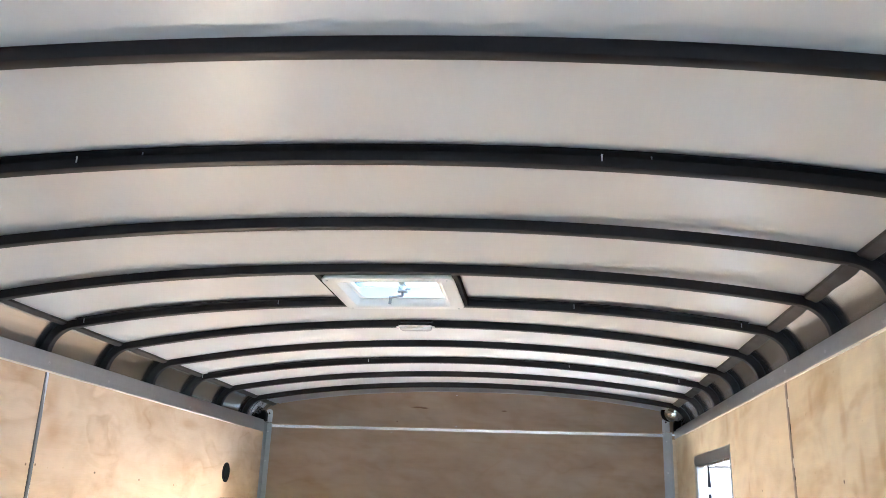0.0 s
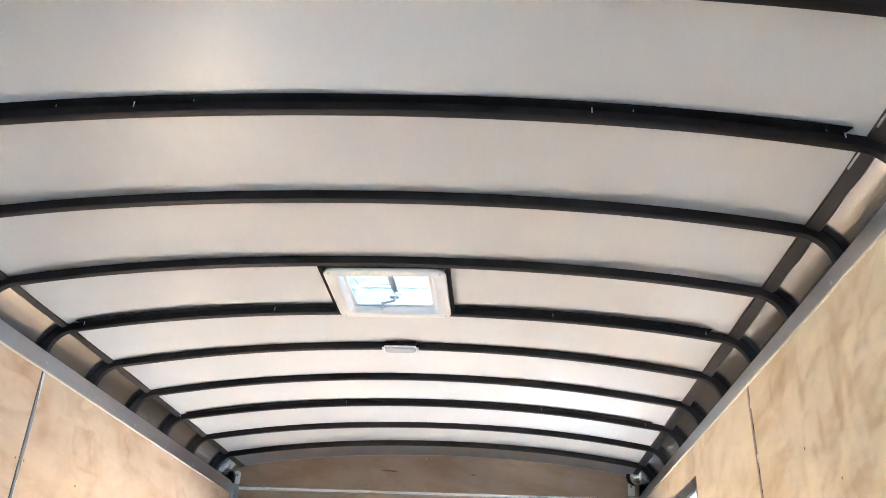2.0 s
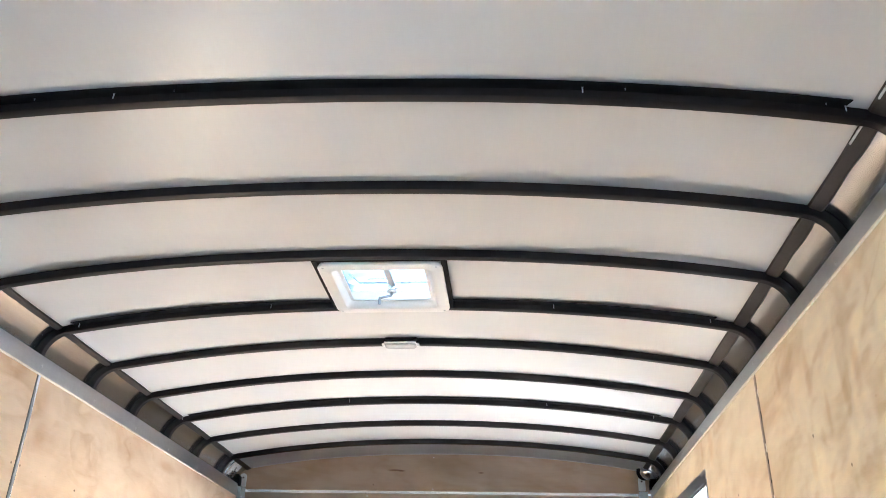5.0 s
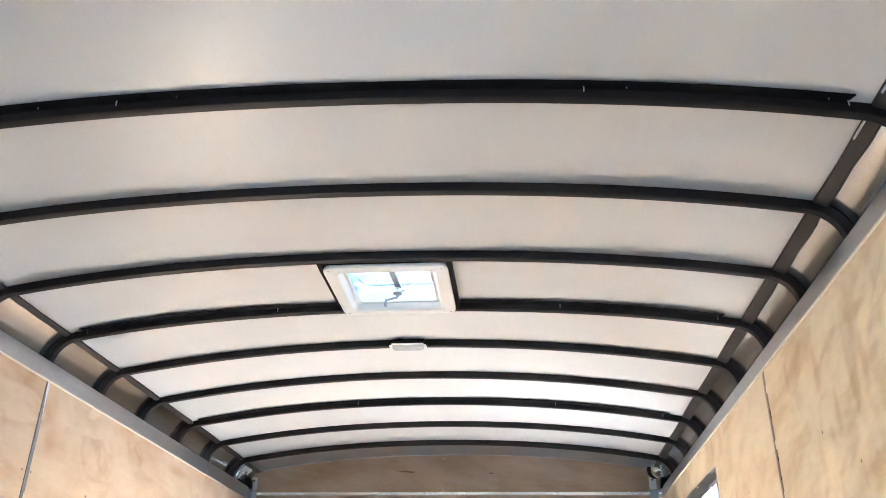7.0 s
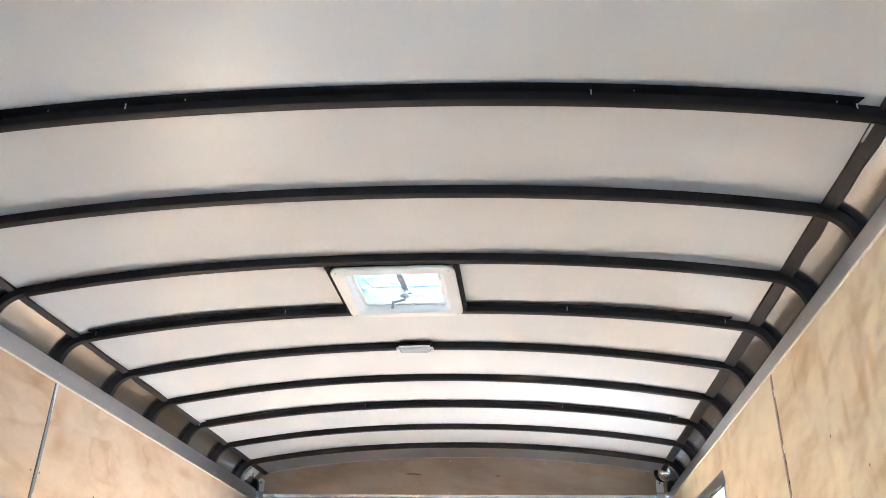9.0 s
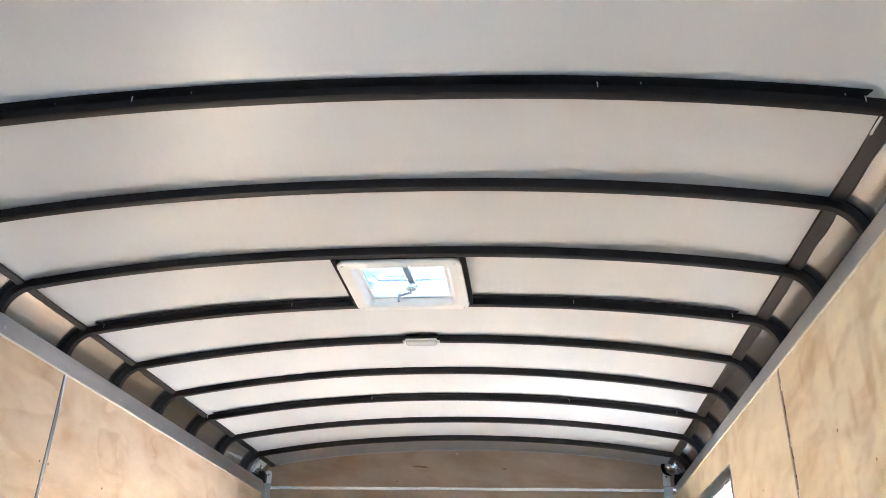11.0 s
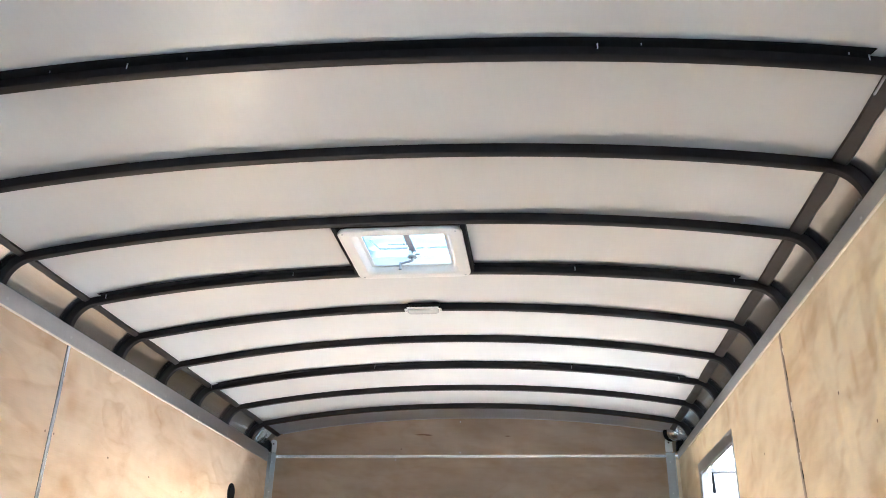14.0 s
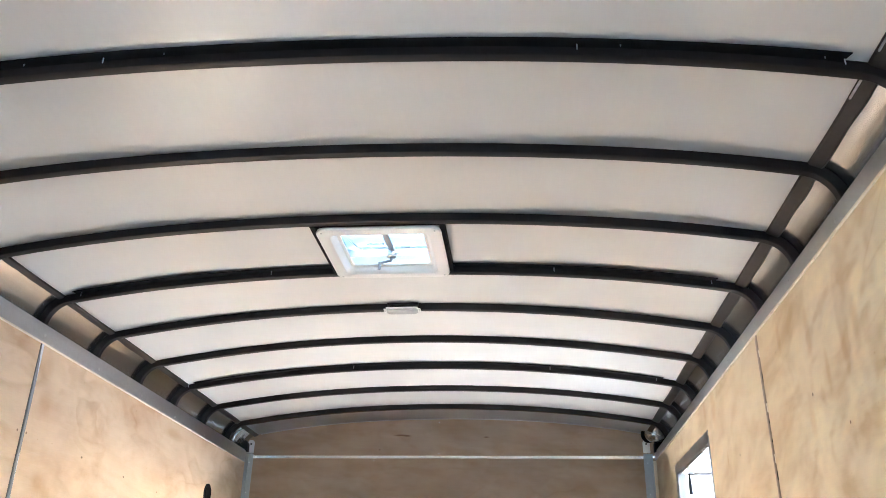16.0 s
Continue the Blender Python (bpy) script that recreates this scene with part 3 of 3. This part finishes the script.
def bow_pieces(k):
    """Square tube bent to the roof line, corners rounded: the crown length and the two bent legs."""
    c = 0.0032
    sec = [(0.001, 0.0), (BOW - c, 0.0), (BOW - 0.0009, 0.0009), (BOW, c), (BOW, BOW - c), (BOW - 0.001, BOW - 0.001), (BOW - c, BOW), (0.001, BOW)]
    lines = {off: roof_line(off) for off in {o for o, _ in sec}}
    loops = [[(lines[off][i][0], y, lines[off][i][1] + rise(lines[off][i][0], STEP * k)) for off, y in sec] for i in range(len(roof_line()))]
    cut = 13
    return loft(loops[cut:-cut]), loft(loops[:cut + 1]), loft(loops[-cut - 1:])


LEGS = [mesh_of(bm, "bent_leg", BLACK, True, 14) for bm in bow_pieces(0)[1:]]


def joint_strip(bow, x0, x1, skew):
    """Black cover strip behind a bow, over the joint of two liner sheets."""
    n = 40
    loops = []
    for i in range(n + 1):
        x = x0 + (x1 - x0) * i / n
        z = crown(x) + rise(x, bow.location.y) - 0.004
        wob = 0.0018 * noise.noise((x * 3.1, bow.location.y, 0))
        y0 = -0.0285 + wob
        if i == 0:
            loops.append([(x - 0.004, y0, z), (x - 0.004, y0, z - 0.0025), (x + skew, 0.0005, z - 0.0025), (x + skew, 0.0005, z)])
        elif i == n:
            loops.append([(x + 0.004, y0, z), (x + 0.004, y0, z - 0.0025), (x - skew, 0.0005, z - 0.0025), (x - skew, 0.0005, z)])
        else:
            loops.append([(x, y0, z), (x, y0, z - 0.0025), (x, 0.0005, z - 0.0025), (x, 0.0005, z)])
    part("cover_strip", loft(loops), VOID, bow, "black cover strip over the sheet joint")


def hung_screw(bow, x):
    """The shank of a self-tapper that comes down beside the bow."""
    z = crown(x) + rise(x, bow.location.y) - 0.0065
    part("screw", rod((x, -0.010, z + 0.002), (x, -0.0105, z - 0.014), 0.0017, 8, r2=0.0013), PALE, bow, "bright screw point")


def screw_stub(bow, x):
    """A dull screw tip that just pierces the cover strip."""
    z = crown(x) + rise(x, bow.location.y) - 0.0065
    part("screw_stub", rod((x, -0.012, z + 0.002), (x, -0.0123, z - 0.005), 0.0018, 8, r2=0.0012), ARM, bow, "short dull screw tip")


BOW_SCREWS = {2: (-0.461, 0.598, 1.144), 5: (-1.134, -0.428, 0.585, 1.115), 8: (-1.199, -0.365, 0.602, 1.103)}
STRIP_SPAN = {2: (-1.175, 1.150), 5: (-1.155, 1.130), 8: (-1.165, 1.130)}
for k in range(0, 11):
    bow = new("roof_bow")
    bow.location, bow.rotation_euler = (0, STEP * k - (0.002 if k in SKEW else 0.0), 0), (0, 0, SKEW.get(k, 0.0))
    tagged(bow, "black painted steel tube bow under the ceiling" + (" with a cover strip" if k in BOW_SCREWS else ""), "roof bow", "roof bows")
    part("tube", bow_pieces(k)[0], BLACK, bow, smooth=True)
    for leg in LEGS:
        new("bent_leg", leg).parent = bow
    if k in BOW_SCREWS:
        if k == 5:
            joint_strip(bow, STRIP_SPAN[k][0], VENT_X - VENT_W / 2 - 0.014, 0.006)
            joint_strip(bow, VENT_X + VENT_W / 2 + 0.014, STRIP_SPAN[k][1], 0.006)
        else:
            joint_strip(bow, *STRIP_SPAN[k], 0.008)
        for x in BOW_SCREWS[k]:
            hung_screw(bow, x)
    for x in (-0.645, -0.32, 0.69, 1.105) if k == 2 else ():
        screw_stub(bow, x)


def edge_strap(side, k):
    """Dark flat strip that closes the liner's edge between two bows."""
    rng = random.Random(100 * k + side)
    n = 14
    y0, y1 = STEP * k + BOW + 0.001 + side * 1.2 * SKEW.get(k, 0.0), STEP * (k + 1) - 0.001 + side * 1.2 * SKEW.get(k + 1, 0.0)
    rng_bend = rng.uniform(-0.5, 0.6)
    a0, a1 = TURN_A - (0.13 if side < 0 else 0.07), TURN_A - (0.37 if side < 0 else 0.42)
    loops = []
    for i in range(n + 1):
        t = i / n
        y = y0 + (y1 - y0) * t
        w = 0.0036 * noise.noise((y * 9, side * 3.0, k)) + 0.0016 * noise.noise((y * 31, side * 5.0, k))
        end = 0.006 if i in (0, n) else 0.0
        bow_in = 0.05 * math.sin(math.pi * t) * rng_bend
        pa, pb = turn_point(a0 + bow_in, 0.0015), turn_point(a1 + w * 8, 0.0015)
        qa, qb = turn_point(a0 + bow_in - end * 3 - 0.03, 0.0085), turn_point(a1 + w * 8 + end * 3 + 0.03, 0.0085)
        mid = turn_point((a0 + a1) / 2, 0.0088)
        loops.append([(side * p[0], y, p[1]) for p in (pa, qa, mid, qb, pb)])
    ob = new("edge_strap", mesh_of(loft(loops), "edge_strap", STRAP, True, 30))
    return tagged(ob, "dark flat steel strip between bows at the ceiling edge", "strap", "ceiling edge straps")


for side in (-1, 1):
    for k in range(0, 10):
        edge_strap(side, k)
    n0 = new("end_strap")
    tagged(n0, "short dark strip from the last bow to the front wall", "strap", "ceiling edge end straps")
    pa, qa, qb, pb = turn_point(TURN_A - 0.13, 0.0015), turn_point(TURN_A - 0.13, 0.0085), turn_point(TURN_A - 0.37, 0.0085), turn_point(TURN_A - 0.37, 0.0015)
    part("strip", loft([[(side * p[0], y, p[1]) for p in (pa, qa, qb, pb)] for y in (STEP * 10 + BOW + 0.001, FRONT)]), STRAP, n0)

bm = bmesh.new()
for y0, y1 in ((0.46, 0.78), (0.872, 0.945)):
    p, q = turn_point(TURN_A - 0.115, 0.0065), turn_point(TURN_A - 0.135, 0.0115)
    loft([[(p[0] - 0.003, y, p[1]), (p[0], y, p[1]), (q[0], y, q[1] + 0.001), (q[0] - 0.004, y, q[1] + 0.001)] for y in (y0, y1)], bm)
edge = part("liner_edge", bm, CEILING, None)
tagged(edge, "raw pale edge of the ceiling liner", "trim", kind="structure")

flash_y0 = STEP * 10 + BOW + 0.004
loops = []
for i in range(33):
    x = -1.205 + 2.41 * i / 32
    z = crown(x) + rise(x, FRONT) + lift(x, FRONT) - 0.004
    loops.append([(x, flash_y0, z), (x, flash_y0, z - 0.0015), (x, FRONT - 0.0005, z - 0.0015), (x, FRONT - 0.0005, z)])
flashing = part("front_flashing", loft(loops), FLASH, None, smooth=True)
tagged(flashing, "dull grey metal flashing where ceiling meets front wall", "flashing", kind="structure")
loops = []
for i in range(33):
    x = -1.185 + 2.37 * i / 32
    z = crown(x) + rise(x, FRONT) + lift(x, FRONT) - 0.0058 + 0.0006 * noise.noise((x * 9, 0, 4))
    loops.append([(x, FRONT - 0.0042, z), (x, FRONT - 0.0042, z - 0.0030), (x, FRONT - 0.0008, z - 0.0042), (x, FRONT - 0.0008, z)])
part("caulk_line", loft(loops), PALE, flashing, "thin pale caulk along the arched board")


def cove_patch(side):
    """Front cove corner: highlight painted as bright curved pieces, shadow gap as black ones."""
    e = new("corner_patch")
    tagged(e, "shiny curved patch for the cove's highlight, black block for its shadow gap", "metal patch", "front corner patches")
    loops = []
    for y in (4.115, 4.15, 4.33, 4.375) if side > 0 else (4.20, 4.23, 4.33, 4.34):
        loops.append([(side * turn_point(TURN_A - 0.30 - 0.10 * i, o)[0], y, turn_point(TURN_A - 0.30 - 0.10 * i, o)[1]) for o, order in ((0.003, range(9)), (0.0, range(8, -1, -1))) for i in order])
    part("patch", loft(loops), CHROME, e, smooth=True)
    ring = [(1.236, 1.962), (1.238, 2.012), (1.252, 2.030), (1.272, 2.020), (1.284, 1.962)]
    part("shadow_block", loft([[(side * x, y, z) for x, z in ring] for y in (4.345, 4.384)]), VOID, e, "matt black block filling in a shadow gap")
    band = [turn_point(TURN_A - 0.16 - 0.07 * i, 0.010) for i in range(14)] + [turn_point(TURN_A - 0.16 - 0.07 * i, 0.002) for i in range(13, -1, -1)]
    if side > 0:
        bm = bmesh.new()
        bmesh.ops.create_uvsphere(bm, u_segments=24, v_segments=12, radius=1.0, matrix=Matrix.Translation((1.240, 4.335, 2.060)) @ Matrix.Diagonal((0.058, 0.048, 0.050, 1)))
        part("dome", bm, CHROME, e, "bright metal dome standing in for a highlight", smooth=True)
        bm = bmesh.new()
        bmesh.ops.create_uvsphere(bm, u_segments=20, v_segments=10, radius=1.0, matrix=Matrix.Translation((1.212, 4.372, 2.066)) @ Matrix.Diagonal((0.046, 0.030, 0.050, 1)))
        part("dark_surround", bm, VOID, e, "black rounded piece for the highlight's dark surround", smooth=True)
        part("end_band", loft([[(side * x, y, z) for x, z in band] for y in (4.386, 4.402)]), BLACK, e, "narrow black band round the end")
    return e


cove_patch(-1)
cove_patch(1)

# ---------------------------------------------------------------- roof vent
def rounded(w, d, r, z, n=6):
    pts = []
    for cx, cy, a0 in ((w / 2 - r, d / 2 - r, 0), (-w / 2 + r, d / 2 - r, 90), (-w / 2 + r, -d / 2 + r, 180), (w / 2 - r, -d / 2 + r, 270)):
        for i in range(n + 1):
            a = radians(a0 + 90 * i / n)
            pts.append((cx + r * math.cos(a), cy + r * math.sin(a), z))
    return pts


def roof_vent():
    e = new("roof_vent")
    zc = crown(0)
    e.location = (VENT_X, VENT_Y, 0)
    tagged(e, "white plastic roof vent with a crank and milky lid", "roof vent")
    low = zc - 0.037
    rings = [rounded(VENT_W - 0.006, VENT_D - 0.006, 0.032, zc - 0.024), rounded(VENT_W, VENT_D, 0.036, low + 0.006), rounded(VENT_W - 0.004, VENT_D - 0.004, 0.034, low + 0.001), rounded(VENT_W - 0.012, VENT_D - 0.012, 0.030, low),
             rounded(0.326, 0.320, 0.022, low), rounded(0.318, 0.312, 0.020, low + 0.003), rounded(0.300, 0.294, 0.018, low + 0.016), rounded(0.296, 0.290, 0.018, low + 0.030), rounded(0.334, 0.334, 0.018, low + 0.030), rounded(0.334, 0.334, 0.018, zc + 0.034)]
    part("trim_ring", loft(rings, caps=False), WHITE, e, smooth=True)
    rings = [rounded(w, w - 0.006, 0.014, z) for w, z in ((0.297, low + 0.0245), (0.276, low + 0.0245), (0.274, low + 0.0265), (0.274, low + 0.0290), (0.297, low + 0.0290))]
    part("inner_flange", loft(rings + rings[:1], caps=False), WHITE, e, "narrow cream flange round the throat")
    for sx in (-1, 1):
        for sy in (-1, 1):
            screw(e, (sx * (VENT_W / 2 - 0.020), sy * (VENT_D / 2 - 0.020), low), (0, 0, -1), 0.75)
    bm = bmesh.new()
    for s in (-1, 1):
        x0, x1 = sorted((s * (VENT_W / 2 - 0.004), s * (VENT_W / 2 + 0.012)))
        box((x0, STEP * 4 + BOW + 0.001 - VENT_Y, zc - 0.028), (x1, STEP * 5 + BOW - VENT_Y, zc - 0.002), bm=bm)
    box((-VENT_W / 2 - 0.011, STEP * 4 + BOW + 0.001 - VENT_Y, zc - 0.0225), (VENT_W / 2 + 0.011, STEP * 4 + BOW + 0.018 - VENT_Y, zc - 0.003), bm=bm)
    part("mounting_frame", bm, VOID, e, "black steel frame between two bows")
    # lid: shallow dome, propped up at the rear
    tilt = Matrix.Translation((0, 0.165, zc + 0.046)) @ Matrix.Rotation(radians(-0.5), 4, "X") @ Matrix.Translation((0, -0.165, 0))
    rings = []
    for w, z in ((0.352, -0.022), (0.354, 0.000), (0.338, 0.016), (0.25, 0.026), (0.12, 0.031), (0.02, 0.032)):
        rings.append([tilt @ Vector(p) for p in rounded(w, w, 0.03 * w / 0.35, z)])
    lid = part("lid", loft(rings, caps=False), LID, e, "milky translucent lid propped open", smooth=True)
    bm = rod(tilt @ Vector((-0.122, 0.128, 0.004)), tilt @ Vector((0.140, 0.128, 0.004)), 0.0045, 8)
    rod(tilt @ Vector((-0.122, 0.128, 0.004)), tilt @ Vector((-0.142, 0.05, 0.002)), 0.0028, 8, bm)
    part("stiffener", bm, STRIP, lid, "thin grey stiffening rib")
    bm = bmesh.new()
    for i in range(7):
        x = -0.088 + 0.011 * i
        box((x, 0.092 - 0.004 * (i % 2), 0.004), (x + 0.007, 0.101, 0.0055), bm=bm)
    bmesh.ops.transform(bm, matrix=tilt, verts=bm.verts)
    part("embossed_mark", bm, GALV, lid, "small unreadable moulded mark")
    z0 = zc + 0.012
    gear = part("gear_housing", rod((0.003, 0.088, z0 - 0.012), (0.003, 0.088, z0 + 0.020), 0.014, 16), TRIM, e, "bright metal crank housing")
    part("gear_rim", rod((0.003, 0.088, z0 - 0.016), (0.003, 0.088, z0 - 0.0125), 0.017, 16), PALE, gear)
    part("lift_arm", loft([[(0.003 + s * 0.008, 0.078, z0 + 0.008 + q) for s, q in ((-1, -.002), (1, -.002), (1, .002), (-1, .002))], [(-0.012 + s * 0.012, -0.132, z0 + 0.030 + q) for s, q in ((-1, -.002), (1, -.002), (1, .002), (-1, .002))]]), ARM, e, "grey steel lift arm")
    part("arm_stay", rod((0.015, 0.084, z0 + 0.004), (0.004, -0.050, z0 + 0.020), 0.0025, 8), ARM, e)
    bm = rod((0.003, 0.088, z0 - 0.014), (0.003, 0.094, z0 - 0.026), 0.0045, 10)
    rod((0.003, 0.094, z0 - 0.026), (-0.040, 0.108, z0 - 0.030), 0.0042, 10, bm)
    part("crank", bm, ARM, gear, "bent metal crank")
    part("knob", rod((-0.040, 0.108, z0 - 0.026), (-0.042, 0.111, z0 - 0.052), 0.0052, 12), ARM, gear, "small grey knob")
    part("latch_arm", rod((0.009, 0.088, z0 - 0.004), (0.030, 0.080, z0 - 0.008), 0.003, 8), ARM, gear)
    return e


roof_vent()

# ---------------------------------------------------------------- dome lamp under the sixth bow
def bow_lamp():
    e = new("dome_lamp")
    y = STEP * 6 + BOW / 2
    x = -0.008
    z = crown(x) + rise(x, y) - BOW
    e.location = (x, y - 0.016, z)
    tagged(e, "clear-lensed strip lamp, unlit, under a roof bow", "lamp")
    part("base", box((-0.064, -0.030, -0.005), (0.064, 0.020, -0.0005), 0.001), WHITE, e, "flat white base")
    rings = [rounded(0.126, 0.044, 0.010, -0.004), rounded(0.124, 0.042, 0.010, -0.011), rounded(0.112, 0.030, 0.009, -0.016), rounded(0.10, 0.020, 0.006, -0.017)]
    part("lens", loft(rings, caps=True), LENS, e, "clear ribbed plastic lens", smooth=True)
    for s in (-1, 1):
        x0, x1 = sorted((s * 0.064, s * 0.075))
        part("end_tab", box((x0, -0.018, -0.009), (x1, 0.014, -0.002), 0.002), WHITE, e)
        screw(e, (s * 0.070, -0.003, -0.009), (0, 0, -1), 0.6)
        part("clip", box((s * 0.036 - 0.004, -0.024, -0.011), (s * 0.036 + 0.004, -0.0215, -0.004), 0.0008), ZINC, e, "small metal lens clip")
    # black plate put in for the soft shadow over the lamp
    part("shadow_plate", box((-0.062, -0.020, BOW - 0.014), (0.066, 0.0005, BOW - 0.006), 0.001), BLACK, e, "black plate standing in for the soft shadow above the lamp")
    return e


bow_lamp()

# ---------------------------------------------------------------- side window and round port
def side_window():
    frame_ob = new("window_1")
    tagged(frame_ob, "metal framed side window opening with screws in its head", "window frame", kind="structure")
    part("head_flange", box((HALF - 0.003, WIN_Y0 - 0.014, WIN_TOP + 0.001), (HALF - 0.0005, WIN_Y1 + 0.055, WIN_TOP + 0.052), 0.0008), RAIL, frame_ob)
    part("jamb_flange", box((HALF - 0.003, WIN_Y0 - 0.012, SILL), (HALF - 0.0005, WIN_Y0, WIN_TOP), 0.0006), RAIL, frame_ob)
    part("jamb_flange", box((HALF - 0.003, WIN_Y1 + 0.002, SILL), (HALF - 0.0005, WIN_Y1 + 0.055, WIN_TOP), 0.0006), RAIL, frame_ob)
    part("sill_flange", box((HALF - 0.003, WIN_Y0 - 0.014, SILL - 0.040), (HALF - 0.0005, WIN_Y1 + 0.055, SILL - 0.001), 0.0008), RAIL, frame_ob)
    part("reveal", box((HALF + 0.0005, WIN_Y0 - F + 0.001, SILL), (HALF + 0.077, WIN_Y0, WIN_TOP)), RAIL, frame_ob)
    part("reveal", box((HALF + 0.0005, WIN_Y1, SILL), (HALF + 0.036, WIN_Y1 + F - 0.001, WIN_TOP)), RAIL, frame_ob)
    part("reveal", box((HALF + 0.0005, WIN_Y0 - F + 0.001, WIN_TOP + 0.0005), (HALF + 0.077, WIN_Y1 + F - 0.001, WIN_TOP + F - 0.001)), RAIL, frame_ob)
    part("sill", box((HALF + 0.0005, WIN_Y0 - F + 0.001, SILL - F + 0.001), (HALF + 0.077, WIN_Y1 + F - 0.001, SILL - 0.0005)), RAIL, frame_ob)
    part("head_stop", box((HALF + 0.004, WIN_Y0, WIN_TOP - 0.010), (HALF + 0.016, WIN_Y1, WIN_TOP - 0.0005)), TRIM, frame_ob)
    for y in (3.03, 3.36, 3.74):
        screw(frame_ob, (HALF - 0.003, y, WIN_TOP + 0.040), (-1, 0, 0), 0.85)
    leaf = new("window_shutter")
    tagged(leaf, "white side-hinged window shutter standing open in the daylight", "shutter")
    part("leaf", box((HALF + 0.052, 3.752, SILL - 0.02), (HALF + 0.052 + 0.78, 3.785, 1.742), 0.004), SKIN, leaf)
    part("top_seal", box((HALF + 0.048, 3.744, 1.729), (HALF + 0.052 + 0.78, 3.7505, 1.743)), STRAP, leaf, "dark seal along the top edge")
    bm = loft([[(HALF + 0.054 + s * w, 3.744 + q, z) for s, q in ((-1, -.004), (1, -.004), (1, .001), (-1, .001))] for z, w in ((1.738, 0.003), (1.70, 0.006), (1.632, 0.0085))])
    part("hold_strap", bm, VOID, leaf, "short black hanging strap")
    part("strap_end", box((HALF + 0.046, 3.741, 1.578), (HALF + 0.062, 3.745, 1.600), 0.001), VOID, leaf)


side_window()

port = new("round_port")
port.location = (-HALF, 3.814, 1.632)
tagged(port, "round black vent port in the plywood wall", "vent port")
bm = rod((0.0002, 0, 0), (0.004, 0, 0), 0.052, 32)
part("flange", bm, VOID, port)
bm = rod((0.004, 0, 0), (0.007, 0, 0), 0.040, 32, r2=0.037)
part("cover", bm, VOID, port)
